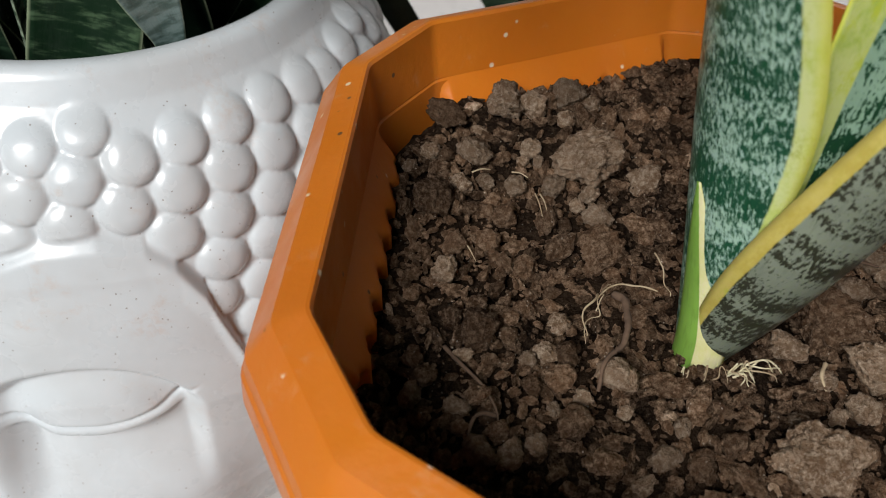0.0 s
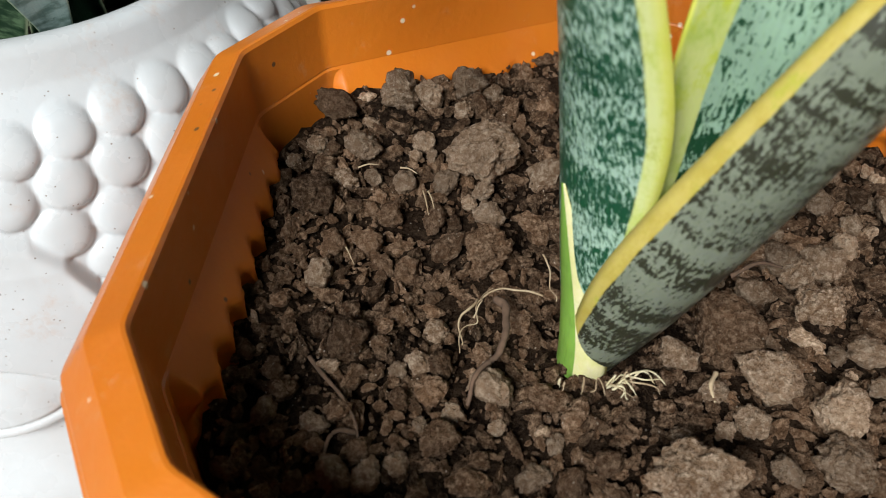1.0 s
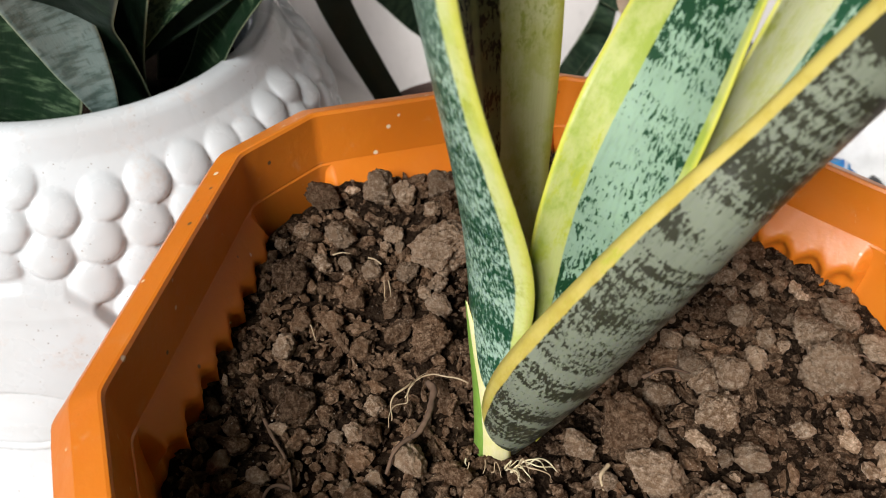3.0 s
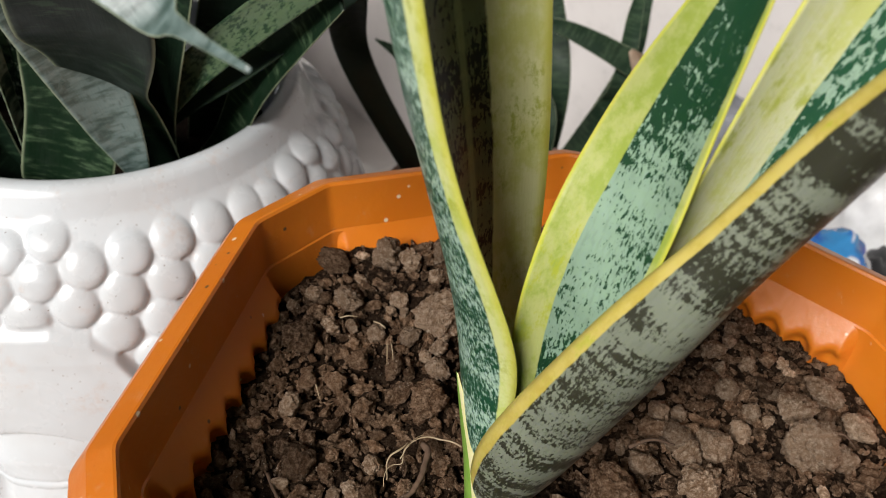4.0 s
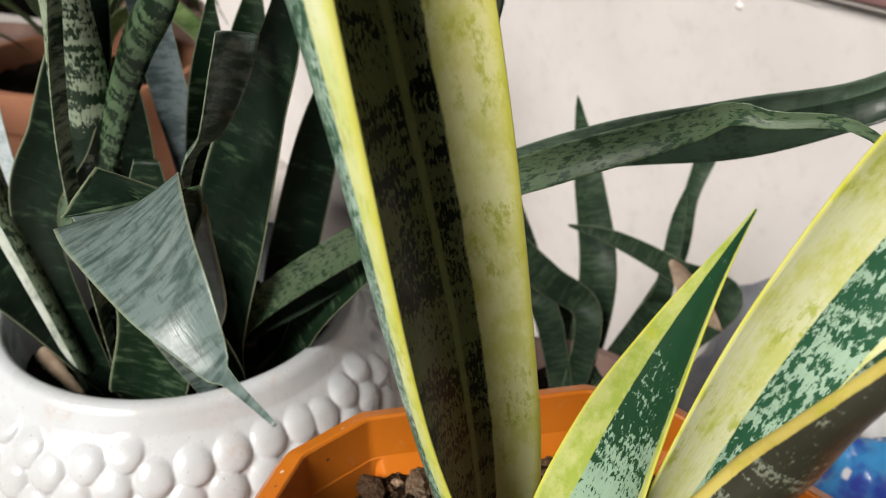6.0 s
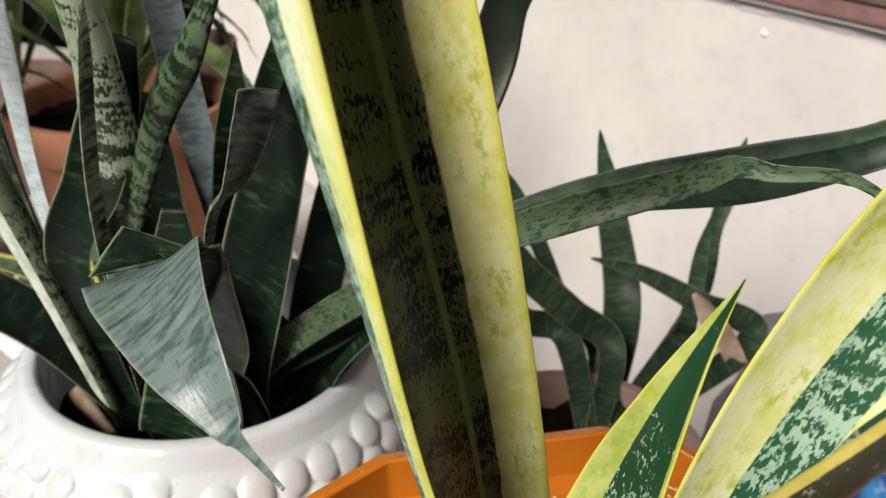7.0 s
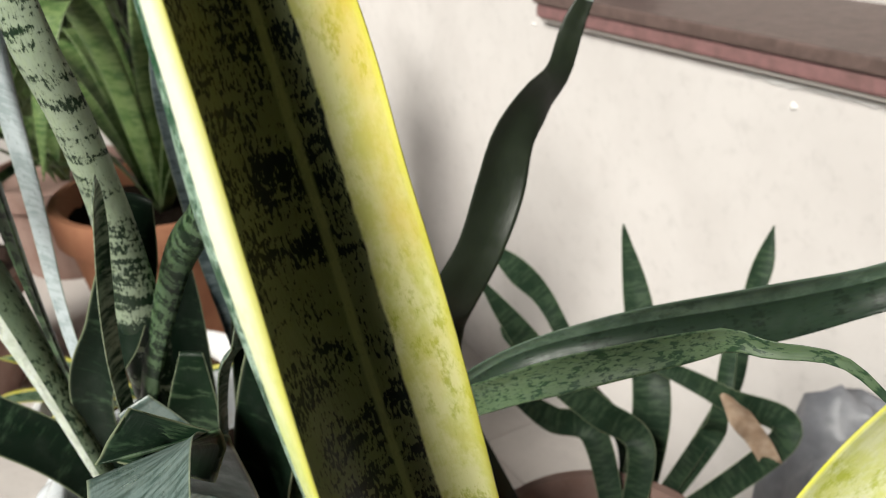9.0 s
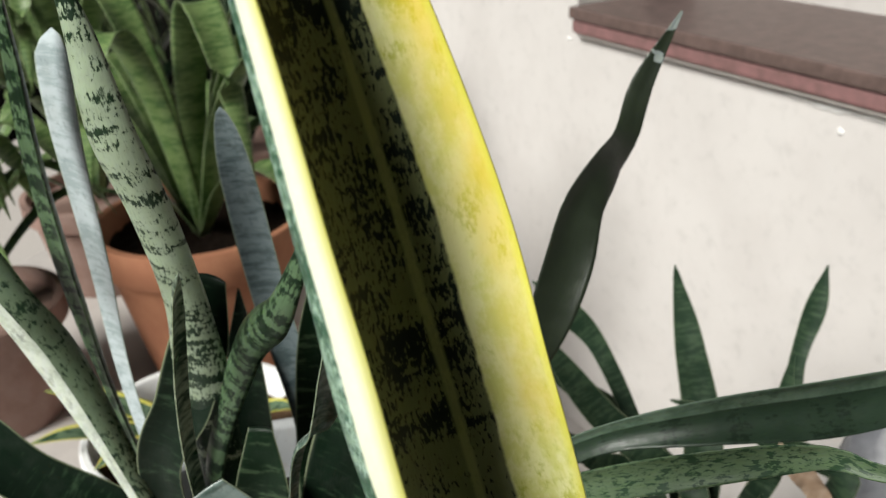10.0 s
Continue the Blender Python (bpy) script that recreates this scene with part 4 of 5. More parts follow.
def head_planter():
    prof = [(-0.125, 0.165), (-0.086, 0.178), (-0.05, 0.187), (0.0, 0.191), (0.05, 0.194), (0.10, 0.190), (0.15, 0.184), (0.18, 0.176), (0.20, 0.168), (0.215, 0.158), (0.226, 0.148), (0.238, 0.1415)]
    zs, rs = [p[0] for p in prof], [p[1] for p in prof]
    NA, NZ, FRONT = 900, 300, 263
    run = np.r_[zs[0], zs[0] + np.cumsum(np.hypot(np.diff(zs), np.diff(rs)))]

    def slope_len(z):
        return float(np.interp(z, zs, run))
    # centres of the curls: a slanting six-fold pattern, as arc length round the head and height
    curls = []
    for u in range(-14, 15):
        for v in range(-24, 25):
            arc, z = 0.0075 * u + 0.0280 * v, 0.212 + 0.0240 * u + 0.0058 * v - 0.0009 * v * v * (1 if abs(v) < 5 else 0)
            if abs(arc) < 0.56 and -0.09 < z < slope_len(0.222):
                curls.append((radians(295.0) + arc / 0.178, z))

    def front(a):
        return math.degrees(math.atan2(math.sin(a - radians(FRONT)), math.cos(a - radians(FRONT))))

    def hairline(a):
        return float(np.interp(abs(front(a)), (0, 6.4, 16, 24.4, 31, 35, 38.6, 40.3, 44, 50, 58, 62), (0.152, 0.161, 0.172, 0.173, 0.167, 0.156, 0.1356, 0.115, 0.075, 0.03, -0.02, -0.09)))

    def smooth(x, a, b):
        t = min(1, max(0, (x - a) / (b - a)))
        return t * t * (3 - 2 * t)
    curls = [(a, z) for a, z in curls if z > slope_len(hairline(a)) - 0.005]
    sector = [[] for _ in range(60)]
    for a, z in curls:
        k = int(math.degrees(a) % 360 / 6)
        for q in (k - 1, k, k + 1):
            sector[q % 60].append((a, z))
    bm = bmesh.new()
    loops = []
    for j in range(NZ + 1):
        z = FL + 0.014 + (0.224 - FL) * j / NZ
        r0 = float(np.interp(z, zs, rs))
        zl = slope_len(z)
        loop = []
        for i in range(NA):
            a = 2 * math.pi * i / NA
            r = r0
            hl = hairline(a)
            t = abs(front(a))
            d = 0
            above = smooth(z - hl, -0.003, 0.003)
            if above > 0 and z < 0.236:
                for ca, cz in sector[int(math.degrees(a) % 360 / 6)]:
                    da = math.atan2(math.sin(a - ca), math.cos(a - ca)) * 0.178
                    q = (da * da + (zl - cz) ** 2) / 0.0139 ** 2
                    if q < 1:
                        d = max(d, 0.0050 * (1 - q ** 1.3) ** 0.7)
                d *= above * (1 - smooth(z, 0.217, 0.231))
            r += d
            if z < hl + 0.004 and t < 64:
                # the smooth front: brow, lid, cheek and ridge
                f = smooth(hl - z, -0.003, 0.008)
                r += f * (0.0062 - 0.002 * smooth(hl - z, 0.008, 0.03)) + 0.003 * f * math.exp(-((z - 0.125) / 0.03) ** 2)
                e = (t - 17.5) / 16.0
                top = 0.093 - 0.022 * e * e - 0.010 * max(0, e) ** 3
                slit = 0.0455 + 0.017 * max(0, e) ** 1.5 + 0.010 * max(0, -e - 0.4)
                if abs(e) < 1.2:
                    w = smooth(1.12 - abs(e), 0, 0.25)
                    r -= 0.0075 * w * (1 - smooth(z, top - 0.009, top + 0.002)) * smooth(z, -0.035, 0.035)
                    r += 0.0085 * w * math.exp(-(e / 0.85) ** 4) * smooth(top - z, 0.006, 0.03) * smooth(z, slit - 0.011, slit - 0.006)
                    r -= 0.0026 * w * math.exp(-((z - slit) / 0.0016) ** 2)
                r += 0.013 * smooth(-z, -0.040, 0.030) * math.exp(-((t - 20) / 18) ** 4)
                r -= 0.006 * math.exp(-((t - 5.5) / 3.2) ** 2 - ((z - 0.03) / 0.045) ** 2)
                r += 0.018 * math.exp(-(t / 5.5) ** 2) * smooth(0.10 - z, 0, 0.11)
                r += 0.010 * math.exp(-((t - 8.5) / 3.5) ** 2 - ((z + 0.035) / 0.014) ** 2)
                r += 0.0028 * math.exp(-(t / 2.6) ** 4 - ((z - 0.128) / 0.0085) ** 4)
            loop.append((r * math.cos(a), r * math.sin(a), z - 0.014 - FL))
        loops.append(loop)
    for d, z in ((0.1392, 0.2405), (0.137, 0.2418), (0.131, 0.2420), (0.128, 0.2405), (0.1265, 0.236), (0.124, 0.20), (0.120, 0.10), (0.05, 0.09)):
        loops.append([(d * math.cos(2 * math.pi * i / NA), d * math.sin(2 * math.pi * i / NA), z - 0.014 - FL) for i in range(NA)])
    ls = loft(bm, loops)
    bm.faces.new(ls[0][::-1])
    bm.faces.new(ls[-1])
    bmesh.ops.recalc_face_normals(bm, faces=bm.faces)
    ob = mesh_object("head_planter", bm, GLAZE)
    ob.location = HC
    return tagged(ob, "white glazed ceramic planter with round curls and smooth front", "planter")


head_planter()


def disc_soil(name, c, r, z, mat, label):
    bm = bmesh.new()
    loops = []
    for j in range(1, 15):
        loops.append([(c[0] + r * j / 14 * math.cos(a), c[1] + r * j / 14 * math.sin(a),
                       z + 0.012 * noise.fractal(Vector((math.cos(a) * j, math.sin(a) * j, c[0] * 9)) * 0.45, 0.9, 2, 3)) for a in np.linspace(0, 2 * math.pi, 65)[:-1]])
    ls = loft(bm, loops)
    bm.faces.new(ls[0])
    bmesh.ops.recalc_face_normals(bm, faces=bm.faces)
    return tagged(mesh_object(name, bm, mat), label, "soil", kind="stuff")


PATCHES = [(-0.193, 0.309, 0.034, 0.006), (-0.13, 0.307, 0.042, 0.008), (-0.06, 0.308, 0.045, 0.007), (0.02, 0.308, 0.05, 0.007), (-0.84, 0.301, 0.01, 0.004), (-0.108, 0.270, 0.007, 0.006)]
for k, (a, z, w, h) in enumerate(PATCHES):
    plaster_patch(a, z, w, h, k * 2.3)

disc_soil("dark_potting_soil", HC, 0.1225, 0.165, DARK_SOIL, "dark soil inside the white planter")

GP = (-0.20, 0.42, 0.165)
gp = plant("dark green snake plant with tall banded leaves in the white planter", GP)


def gleaf(rows, face, inner, outer, label="", curl=50, base=None, thick=0.0022, ruffle=0.0, root=None, loc=None, seed=0, nm="leaf"):
    """A leaf from rows of x, y, z, half width, with one curl and one facing for all."""
    if base is not None:
        rows = [(*base, rows[0][3] * 0.7), *rows]
    full = [(*r[:4], curl, *face) for r in rows]
    return leaf(nm, rel(full, loc or GP), inner, outer, root or gp, label, thick, 60, 14, ruffle, seed)


gleaf([(-0.1659, 0.4295, 0.1599, 0.0173), (-0.1606, 0.4133, 0.2313, 0.0247), (-0.1351, 0.4026, 0.3282, 0.0286), (-0.1140, 0.4065, 0.4067, 0.0230), (-0.0931, 0.4042, 0.4597, 0.0144),
       (-0.0867, 0.4127, 0.5146, 0.0020)],
      (-0.07, -0.99, 0.24), GREEN_A, GREEN_A, "wide dark green leaf", 62)
gleaf([(-0.1930, 0.3992, 0.1705, 0.0043), (-0.1479, 0.3678, 0.3692, 0.0054), (-0.1205, 0.3596, 0.4168, 0.0116), (-0.1141, 0.3712, 0.4501, 0.0185), (-0.1111, 0.3758, 0.4690, 0.0196)],
      (1.02, -0.19, 0.13), CUT_TOP, CUT_TOP, "leaf with a ragged cut top", 80)
gleaf([(-0.2501, 0.4107, 0.1597, 0.0152), (-0.2477, 0.4132, 0.2443, 0.0222), (-0.2440, 0.4005, 0.3375, 0.0253), (-0.2306, 0.3836, 0.3979, 0.0272), (-0.2156, 0.3688, 0.4715, 0.0194),
       (-0.2069, 0.3465, 0.5440, 0.0180), (-0.2099, 0.3327, 0.5967, 0.0179), (-0.2177, 0.3359, 0.6543, 0.0096), (-0.2233, 0.3350, 0.6843, 0.0010)],
      (-0.11, 1.02, 0.04), PALE_BAND, PALE_BAND, "tall pale leaf with black cross bands seen from its rounded back", 118)
gleaf([(-0.2744, 0.4300, 0.1619, 0.0130), (-0.2535, 0.4052, 0.3073, 0.0172), (-0.1913, 0.3832, 0.4387, 0.0198), (-0.1396, 0.3523, 0.4932, 0.0166), (-0.1187, 0.3539, 0.5292, 0.0115),
       (-0.0973, 0.3713, 0.5735, 0.0019)],
      (0.75, 0.67, 0.03), DARK_BAND, DARK_BAND, "rounded banded leaf leaning over", 152)
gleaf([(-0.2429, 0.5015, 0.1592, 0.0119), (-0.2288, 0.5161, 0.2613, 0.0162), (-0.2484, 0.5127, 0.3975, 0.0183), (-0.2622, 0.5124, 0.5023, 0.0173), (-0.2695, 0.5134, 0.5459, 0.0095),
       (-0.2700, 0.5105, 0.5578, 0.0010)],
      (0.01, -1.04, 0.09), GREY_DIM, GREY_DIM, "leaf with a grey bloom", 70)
gleaf([(-0.2340, 0.3866, 0.1719, 0.0056), (-0.2100, 0.3447, 0.3771, 0.0080), (-0.1950, 0.3437, 0.4942, 0.0070), (-0.1698, 0.3233, 0.5289, 0.0010)],
      (1.03, 0.14, 0.08), GREEN_C, GREEN_C, "narrow pale-edged leaf", 66)
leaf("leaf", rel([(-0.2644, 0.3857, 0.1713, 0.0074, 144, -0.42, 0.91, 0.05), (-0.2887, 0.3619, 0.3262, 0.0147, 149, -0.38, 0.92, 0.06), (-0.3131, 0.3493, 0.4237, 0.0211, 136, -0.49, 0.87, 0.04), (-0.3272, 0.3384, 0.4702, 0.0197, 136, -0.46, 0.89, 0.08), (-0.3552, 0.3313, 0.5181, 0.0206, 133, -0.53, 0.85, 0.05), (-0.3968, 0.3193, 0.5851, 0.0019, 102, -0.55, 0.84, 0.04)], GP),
     HALF_LIT_SPECK, HALF_LIT_SPECK, gp, "leaning speckled leaf with one half painted pale as lit", 0.0022, 60, 14)
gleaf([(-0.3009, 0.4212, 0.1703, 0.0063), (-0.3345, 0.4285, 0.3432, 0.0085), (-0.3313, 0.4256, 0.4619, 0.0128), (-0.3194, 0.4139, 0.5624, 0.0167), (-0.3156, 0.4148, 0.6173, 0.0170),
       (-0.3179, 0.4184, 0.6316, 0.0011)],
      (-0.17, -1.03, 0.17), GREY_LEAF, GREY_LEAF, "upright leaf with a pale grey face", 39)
gleaf([(-0.3087, 0.3917, 0.3572, 0.0090), (-0.3157, 0.3871, 0.4618, 0.0167), (-0.3157, 0.3824, 0.5523, 0.0157), (-0.3131, 0.3826, 0.6136, 0.0134), (-0.3133, 0.3829, 0.6889, 0.0010)], (-0.4, -0.9, 0), DARK_BAND, DARK_BAND, "upright mottled leaf", 80, (-0.29, 0.41, 0.17))
gleaf([(-0.3043, 0.3771, 0.2613, 0.0205), (-0.3657, 0.3479, 0.3157, 0.0216), (-0.4073, 0.3386, 0.3545, 0.0217), (-0.4629, 0.3296, 0.3943, 0.0020)], (0.4, -0.6, 0.7), GREEN_A, GREEN_C, "low leaf arching over the rim", 90, (-0.25, 0.40, 0.17))
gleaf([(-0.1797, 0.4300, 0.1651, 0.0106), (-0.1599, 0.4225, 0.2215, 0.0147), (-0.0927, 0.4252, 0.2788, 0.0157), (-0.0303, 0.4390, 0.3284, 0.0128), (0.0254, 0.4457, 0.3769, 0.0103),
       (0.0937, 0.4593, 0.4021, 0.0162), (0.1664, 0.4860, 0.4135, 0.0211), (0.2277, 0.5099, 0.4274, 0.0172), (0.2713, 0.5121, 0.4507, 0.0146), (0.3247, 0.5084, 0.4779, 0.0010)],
      (0.02, -1.00, 0.34), ARCH_LIT_TOP, GREEN_A, "long leaf arching sideways over the orange planter", 115, None, 0.0022, 0.12)
gleaf([(-0.1751, 0.4208, 0.1654, 0.0082), (-0.1481, 0.4139, 0.2400, 0.0115), (-0.0543, 0.4040, 0.3304, 0.0118), (0.0287, 0.3847, 0.3916, 0.0102), (0.0739, 0.3798, 0.4186, 0.0110),
       (0.1324, 0.3776, 0.4474, 0.0087), (0.1543, 0.3650, 0.4639, 0.0062), (0.1722, 0.3590, 0.4652, 0.0046), (0.2024, 0.3471, 0.4716, 0.0030), (0.2282, 0.3170, 0.4648, 0.0010)],
      (0.12, -1.01, 0.34), ARCH_LOW, GREEN_A, "arching leaf with a dried curling tip", 82)
# leaf bent over at a crease
leaf("leaf", rel([(-0.1673, 0.4044, 0.1637, 0.0143, 59, 0.14, -1.02, 0.27), (-0.1513, 0.4001, 0.1999, 0.0184, 59, 0.09, -1.04, 0.22), (-0.1516, 0.3673, 0.2721, 0.0233, 52, 0.15, -0.93, 0.31), (-0.1270, 0.3165, 0.3343, 0.0319, 41, 0.35, -0.82, 0.40), (-0.1025, 0.2750, 0.4013, 0.0276, 17, 0.39, -0.80, 0.50), (-0.0874, 0.2427, 0.4308, 0.0295, 7, 0.30, -0.70, 0.70)], GP), GREEN_A, GREEN_B, gp, "rising half of the leaf that is bent over", 0.002, 50, 14)
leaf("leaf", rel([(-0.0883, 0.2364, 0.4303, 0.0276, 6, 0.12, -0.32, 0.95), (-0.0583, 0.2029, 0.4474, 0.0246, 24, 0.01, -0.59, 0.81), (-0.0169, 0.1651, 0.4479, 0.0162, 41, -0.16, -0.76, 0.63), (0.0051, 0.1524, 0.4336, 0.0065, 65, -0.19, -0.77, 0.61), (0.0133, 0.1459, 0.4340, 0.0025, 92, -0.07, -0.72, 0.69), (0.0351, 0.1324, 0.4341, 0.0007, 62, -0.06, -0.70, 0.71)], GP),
     FOLD_SHEEN, GREEN_A, gp, "glossy folded-over blade with a painted pale sheen, ending in a dry tip", 0.0018, 60, 18)
gleaf([(-0.1987, 0.3697, 0.1949, 0.0277), (-0.1858, 0.3749, 0.2474, 0.0281), (-0.1870, 0.3801, 0.2896, 0.0256), (-0.1862, 0.3852, 0.3339, 0.0196), (-0.1894, 0.3954, 0.3720, 0.0089)], (0.2, -1, 0.1), GREEN_B, GREEN_A, "broad mottled green leaf low in the pot", 50, (-0.22, 0.39, 0.165))
gleaf([(-0.1487, 0.3698, 0.2074, 0.0056), (-0.1538, 0.3618, 0.2550, 0.0160), (-0.1638, 0.3517, 0.3017, 0.0212), (-0.1739, 0.3416, 0.3372, 0.0206), (-0.1900, 0.3345, 0.3705, 0.0114)], (0.3, -0.8, 0.5), FOLD_SHEEN, GREEN_A, "grey-green leaf leaning out of the pot", 40, (-0.185, 0.39, 0.165))
gleaf([(-0.1197, 0.4365, 0.2021, 0.0120), (-0.0918, 0.4266, 0.2551, 0.0148), (-0.0609, 0.4166, 0.2950, 0.0121), (-0.0300, 0.4066, 0.3319, 0.0097)], (-0.4, -0.9, 0.3), GREEN_B, GREEN_B, "banded leaf leaning aside", 60, (-0.15, 0.44, 0.165))
gleaf([(-0.2691, 0.3771, 0.3196, 0.0164), (-0.2426, 0.3875, 0.3873, 0.0212), (-0.2264, 0.3978, 0.4370, 0.0206), (-0.2104, 0.3980, 0.4840, 0.0109)], (0.3, -1, 0.1), GREEN_A, GREEN_A, "dark upright leaf", 70, (-0.26, 0.40, 0.165))
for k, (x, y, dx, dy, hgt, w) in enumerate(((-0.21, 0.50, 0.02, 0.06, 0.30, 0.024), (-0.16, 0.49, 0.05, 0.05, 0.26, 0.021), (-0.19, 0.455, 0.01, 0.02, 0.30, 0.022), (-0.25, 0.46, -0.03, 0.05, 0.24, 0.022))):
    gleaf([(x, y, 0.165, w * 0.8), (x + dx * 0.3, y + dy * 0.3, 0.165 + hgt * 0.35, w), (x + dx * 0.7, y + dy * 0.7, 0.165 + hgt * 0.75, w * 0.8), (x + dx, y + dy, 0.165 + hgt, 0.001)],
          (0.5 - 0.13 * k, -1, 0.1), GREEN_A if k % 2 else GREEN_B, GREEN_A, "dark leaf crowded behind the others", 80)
strand("cut_stalk", [(-0.296, 0.382, 0.20), (-0.272, 0.37, 0.196), (-0.248, 0.36, 0.19)], 0.008, DRY_LEAF, "brown cut stalk in the white planter", "stalk")

# ---- clay bowl behind, with its plant ----
def turned_pot(name, c, prof, mat, label):
    """A pot turned about its axis: a body up to the rim, and the rim with the lining inside."""
    root = tagged(empty(name, c), label, "pot")
    for nm, rows, cap in (("body", prof[:4], 0), ("rim", prof[3:], -1)):
        bm = bmesh.new()
        ls = loft(bm, [[(r * math.cos(a), r * math.sin(a), z) for a in np.linspace(0, 2 * math.pi, 97)[:-1]] for r, z in rows])
        bm.faces.new(ls[cap])
        bmesh.ops.recalc_face_normals(bm, faces=bm.faces)
        part(nm, bm, mat, root).data.set_sharp_from_angle(angle=radians(40))
    return root


BC = (0.068, 0.620, FL)
turned_pot("clay_bowl", BC, [(0.085, 0), (0.09, 0.004), (0.118, 0.145), (0.126, 0.148), (0.130, 0.154), (0.130, 0.172), (0.126, 0.178), (0.116, 0.178), (0.112, 0.172), (0.106, 0.12), (0.05, 0.115)], DUSTY, "dusty clay bowl with a dark soil filling")
disc_soil("dark_potting_soil", (BC[0], BC[1]), 0.108, 0.020, DARK_SOIL, "dark soil inside the clay bowl")
BP = (0.073, 0.635, 0.015)
bp = plant("green snake plant with thin spreading leaves in the clay bowl", BP)
for rows, mats in (
        ([(0.079, 0.839, 0.077, 0.0280), (0.046, 0.901, 0.184, 0.0210), (0.025, 0.922, 0.250, 0.0070), (0.020, 0.922, 0.272, 0.0010)], GREEN_MID),
        ([(0.158, 0.878, 0.080, 0.0140), (0.169, 0.970, 0.145, 0.0125), (0.181, 1.001, 0.202, 0.0160), (0.188, 1.022, 0.249, 0.0010)], GREEN_MID),
        ([(0.014, 0.819, 0.077, 0.0120), (-0.051, 0.872, 0.170, 0.0141), (-0.095, 0.873, 0.218, 0.0191), (-0.138, 0.874, 0.250, 0.0010)], GREEN_MID),
        ([(0.057, 0.818, 0.036, 0.0153), (0.004, 0.860, 0.065, 0.0183), (-0.044, 0.851, 0.110, 0.0214), (-0.092, 0.842, 0.140, 0.0106), (-0.107, 0.842, 0.153, 0.0010)], GREEN_MID),
        ([(0.141, 0.817, 0.056, 0.0180), (0.154, 0.817, 0.103, 0.0133), (0.156, 0.869, 0.156, 0.0101), (0.161, 0.920, 0.184, 0.0010)], GREEN_MID),
        ([(0.223, 0.816, 0.089, 0.0201), (0.157, 0.817, 0.126, 0.0164), (0.093, 0.819, 0.149, 0.0114), (0.048, 0.819, 0.155, 0.0039), (0.038, 0.819, 0.156, 0.0010)], GREEN_MID),
        ([(0.078, 0.767, 0.076, 0.0196), (0.029, 0.768, 0.113, 0.0224), (-0.025, 0.769, 0.155, 0.0220), (-0.072, 0.770, 0.209, 0.0160), (-0.113, 0.771, 0.260, 0.0010)], GREEN_MID),
        ([(0.027, 0.768, 0.078, 0.0198), (-0.022, 0.769, 0.090, 0.0196), (-0.062, 0.770, 0.110, 0.0130), (-0.105, 0.770, 0.129, 0.0010)], GREEN_MID)):
    gleaf([(*r[:3], r[3] * 0.82) for r in rows], (0.1, -1, 0.3), mats, mats, "", 50, (0.078, 0.665, 0.015), 0.002, 0.0, bp, BP)
gleaf([(-0.0000, 0.6194, 0.0403, 0.0098), (-0.0834, 0.6354, 0.1662, 0.0140), (-0.0765, 0.5704, 0.2621, 0.0166), (-0.0663, 0.5441, 0.3183, 0.0197), (-0.0492, 0.5222, 0.3626, 0.0183),
       (-0.0272, 0.5290, 0.4092, 0.0167), (-0.0175, 0.5479, 0.4498, 0.0186), (-0.0126, 0.5691, 0.4850, 0.0169), (-0.0019, 0.5948, 0.5071, 0.0148), (0.0047, 0.6371, 0.5200, 0.0103), (0.0093, 0.6680, 0.5532, 0.0086), (0.0326, 0.6836, 0.6045, 0.0011)],
      (0.44, -0.95, 0.09), WAVY, WAVY, "tall dark wavy leaf with a dried grey tip", 30, None, 0.002, 0.25, bp, BP)
leaf("dry_leaf", rel([(0.215, 0.796, 0.068, 0.0104, 60, 0, -1, 0), (0.186, 0.786, 0.114, 0.0134, 90, 0.3, -1, 0), (0.167, 0.777, 0.146, 0.0130, 120, -0.3, -1, 0), (0.154, 0.777, 0.157, 0.0030, 60, 0, -1, 0)], BP), DRY_LEAF, DRY_LEAF, bp, "shrivelled brown leaf end", 0.0012, 40, 12, 0.3)
strand("twig", [(0.013, 0.600, 0.022), (0.023, 0.600, 0.060), (0.053, 0.600, 0.050), (0.068, 0.600, 0.070)], 0.0025, ROOT, "pale forked twig in the clay bowl")

# ---- terracotta pot and white pot at the far side ----
TC = (-0.804, 1.102, FL)
turned_pot("terracotta_pot", TC, [(0.12, 0), (0.124, 0.004), (0.165, 0.22), (0.178, 0.222), (0.182, 0.227), (0.185, 0.280), (0.182, 0.285), (0.170, 0.285), (0.166, 0.279), (0.158, 0.22), (0.06, 0.215)], TERRA, "terracotta flowerpot with a thick rim")
disc_soil("dark_potting_soil", (TC[0], TC[1]), 0.160, 0.120, DARK_SOIL, "dark soil inside the terracotta pot")
SP = (TC[0], TC[1], 0.120)
sp = tagged(empty("strap_plant", SP), "bright green plant with arching strap leaves in the terracotta pot", "plant")
r2 = random.Random(11)
for k in range(17):
    a = r2.uniform(0, 2 * math.pi)
    L, hgt = r2.uniform(0.20, 0.36), r2.uniform(0.16, 0.42)
    w = r2.uniform(0.022, 0.040)
    d = Vector((math.cos(a), math.sin(a), 0))
    rows = []
    for f, g, ww in ((0.02, 0, 0.5), (0.25, 0.65, 0.9), (0.55, 1.0, 1.0), (0.85, 0.75, 0.7), (1.0, 0.40, 0.03)):
        p = d * (L * f) + Vector((0, 0, hgt * g))
        rows.append((p.x, p.y, p.z, w * ww, 50, -d.x * 0.5, -d.y * 0.5, 1))
    leaf("leaf", rows, STRAP, STRAP, sp, "", 0.0012, 26, 8)
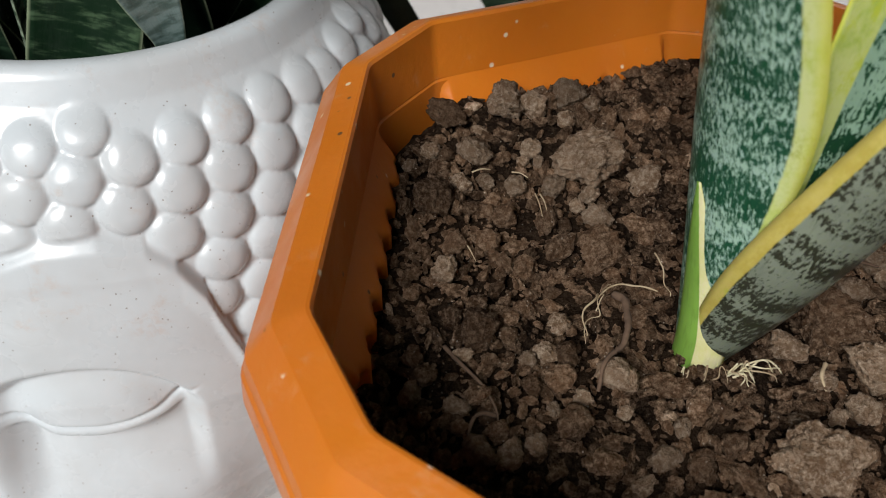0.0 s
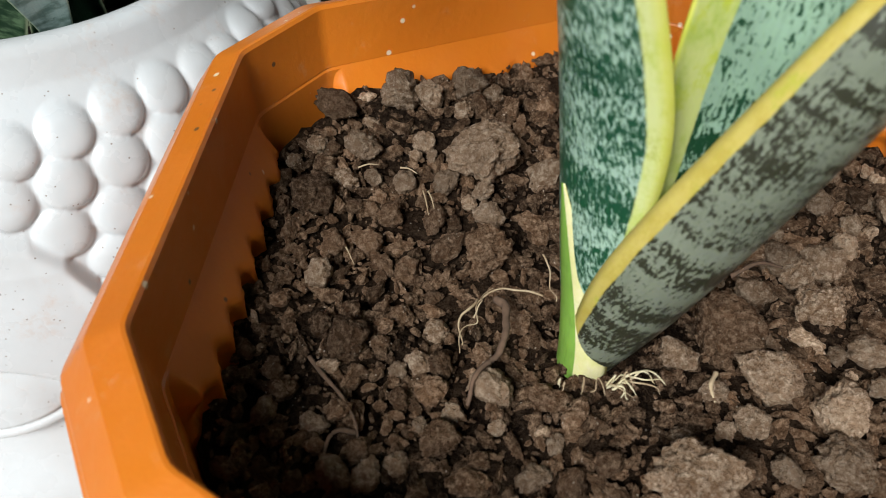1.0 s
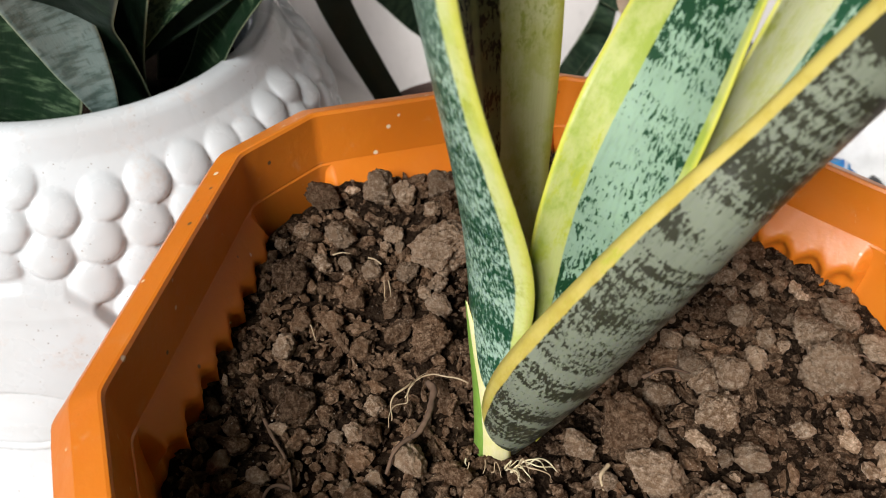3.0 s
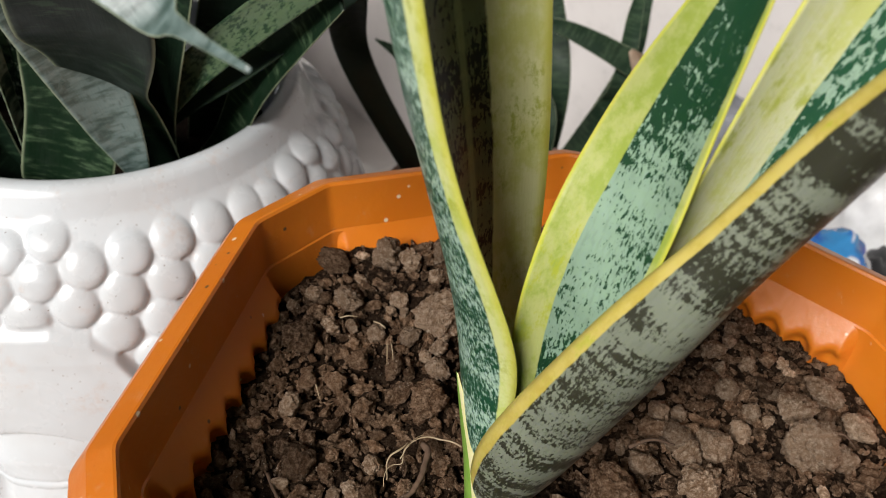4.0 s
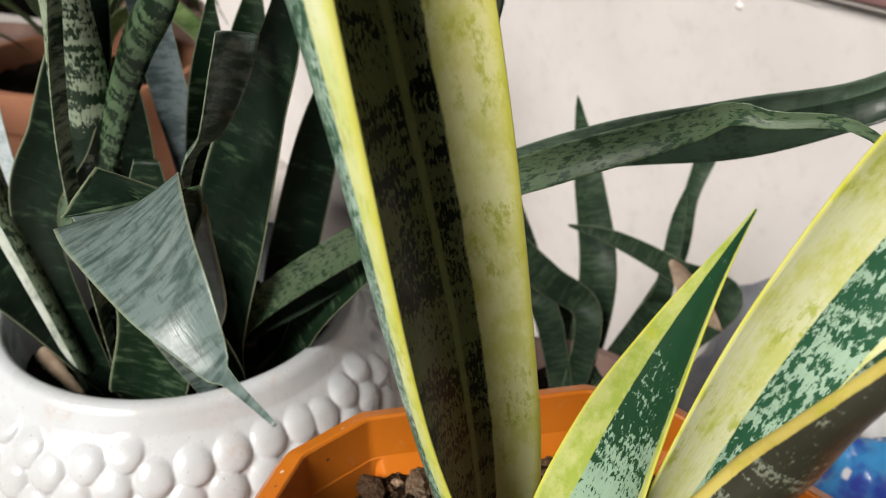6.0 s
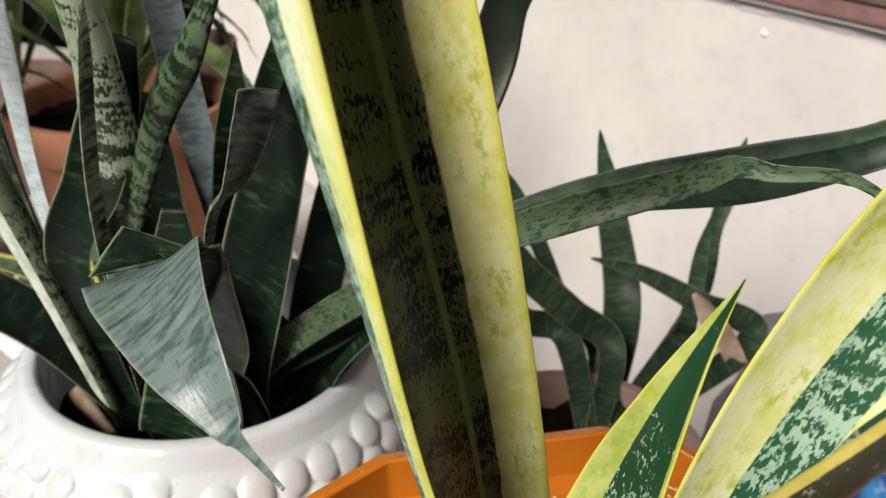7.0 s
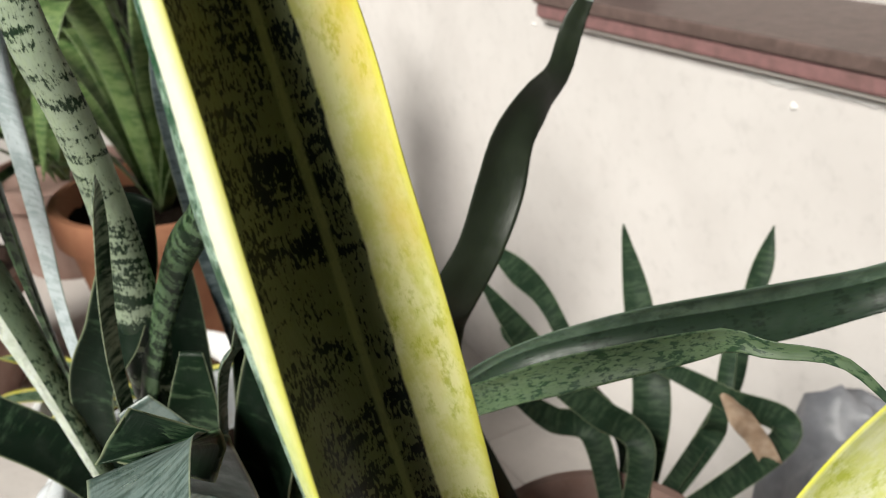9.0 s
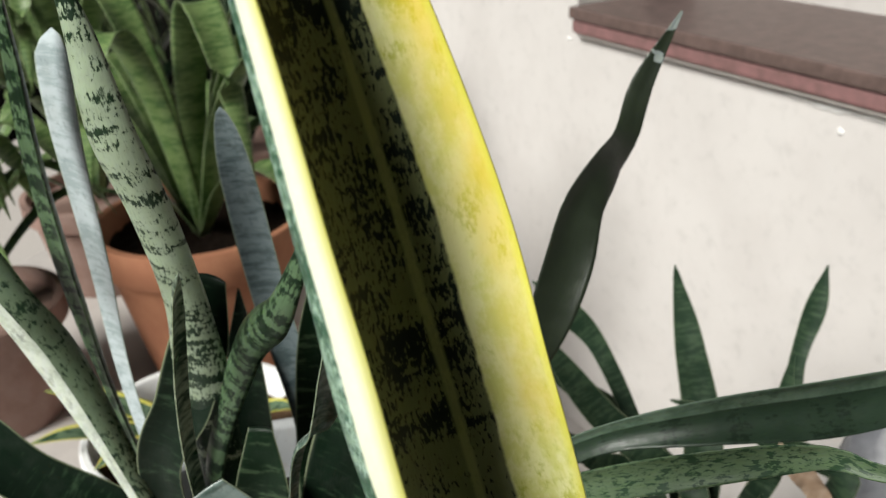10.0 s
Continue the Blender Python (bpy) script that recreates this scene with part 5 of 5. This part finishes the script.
def bushy_pot(c, rad, hgt, n, seed, mat, label):
    """A second clay pot with a dense crown of strap leaves."""
    turned_pot("clay_pot", c, [(rad * 0.7, 0), (rad * 0.72, 0.004), (rad * 0.9, 0.17), (rad, 0.172), (rad, 0.21), (rad * 0.92, 0.212), (rad * 0.88, 0.19), (rad * 0.4, 0.185)], DUSTY, "dusty clay flowerpot standing behind")
    root = tagged(empty("leafy_plant", (c[0], c[1], FL + 0.185)), label, "plant")
    q = random.Random(seed)
    for k in range(n):
        a = q.uniform(0, 2 * math.pi)
        L, h, w = q.uniform(0.12, 0.32), q.uniform(0.15, hgt), q.uniform(0.014, 0.030)
        d = Vector((math.cos(a), math.sin(a), 0))
        rows = []
        for f, g, ww in ((0.02, 0, 0.4), (0.25, 0.6, 0.9), (0.55, 1.0, 1.0), (0.85, 0.85, 0.7), (1.0, 0.6, 0.03)):
            p = d * (L * f) + Vector((0, 0, h * g))
            rows.append((p.x, p.y, p.z, w * ww, 60, -d.x * 0.5, -d.y * 0.5, 1))
        leaf("leaf", rows, mat, mat, root, "", 0.0012, 22, 8)


bushy_pot((-1.225, 1.30, FL), 0.16, 0.55, 34, 21, STRAP, "leafy green plant in a clay pot")
bushy_pot((-1.105, 1.68, FL), 0.15, 0.50, 34, 22, GREEN_B, "dark leafy plant in a clay pot")
bushy_pot((-1.055, 0.82, FL), 0.14, 0.42, 30, 23, STRAP, "leafy green plant in a clay pot")
WC = (-0.556, 0.731, FL)
turned_pot("white_pot", WC, [(0.11, 0), (0.114, 0.004), (0.142, 0.14), (0.148, 0.143), (0.150, 0.148), (0.150, 0.166), (0.147, 0.170), (0.139, 0.170), (0.135, 0.164), (0.131, 0.12), (0.05, 0.115)], WHITE_PLASTIC, "white plastic flowerpot with a rolled rim")
disc_soil("brown_potting_soil", (WC[0], WC[1]), 0.133, 0.010, SOIL, "dry brown soil inside the white pot")
WP = (WC[0], WC[1], 0.010)
wp = tagged(empty("young_snake_plant", WP), "small yellow-edged snake plant in the white pot", "plant")
for a, L in ((195, 0.21), (228, 0.20), (262, 0.16), (320, 0.13), (10, 0.15), (140, 0.12)):
    d = Vector((math.cos(radians(a)), math.sin(radians(a)), 0))
    rows = []
    for f, g, ww in ((0.02, 0, 0.5), (0.35, 0.45, 1.0), (0.75, 0.75, 0.8), (1.0, 0.8, 0.03)):
        p = d * (L * f) + Vector((0, 0, 0.09 * g))
        rows.append((p.x, p.y, p.z, 0.021 * ww, 60, -d.x * 0.6, -d.y * 0.6, 1))
    leaf("leaf", rows, YOUNG, YOUNG, wp, "", 0.0014, 30, 10)

# ---- bags beside the planter ----
def bag(name, c, size, mats, label, seed):
    bm = bmesh.new()
    bmesh.ops.create_icosphere(bm, subdivisions=4, radius=1.0)
    for v in bm.verts:
        n = v.co.normalized()
        k = 1 + 0.22 * noise.fractal(n * 1.6 + Vector((seed, 0, 0)), 0.8, 2, 4) + 0.10 * abs(noise.noise(n * 5 + Vector((0, seed, 0))))
        v.co = Vector((n.x * k * size[0], n.y * k * size[1], max(-0.98, n.z * k) * size[2] + size[2] * 0.98))
    ob = mesh_object(name, bm, mats)
    ob.location = c
    return tagged(ob, label, "bag")


bag("plastic_bag", (0.47, 0.84, FL), (0.07, 0.06, 0.085), WHITE_PLASTIC, "crumpled white plastic bag on the bench", 3)
bag("plastic_sack", (0.38, 1.19, GROUND), (0.16, 0.09, 0.325), GREY_FILM, "tall grey plastic sack standing on the floor", 5)
bag("plastic_packet", (0.378, 0.68, FL), (0.058, 0.05, 0.085), BLUE_FILM, "crumpled blue and white plastic packet on the bench", 8)
# Added black lump that fills the dark area right of the packet.
bag("plastic_bag", (0.450, 0.725, FL), (0.036, 0.055, 0.060), BLACK_FILL, "black crumpled lump added beside the blue packet", 12)
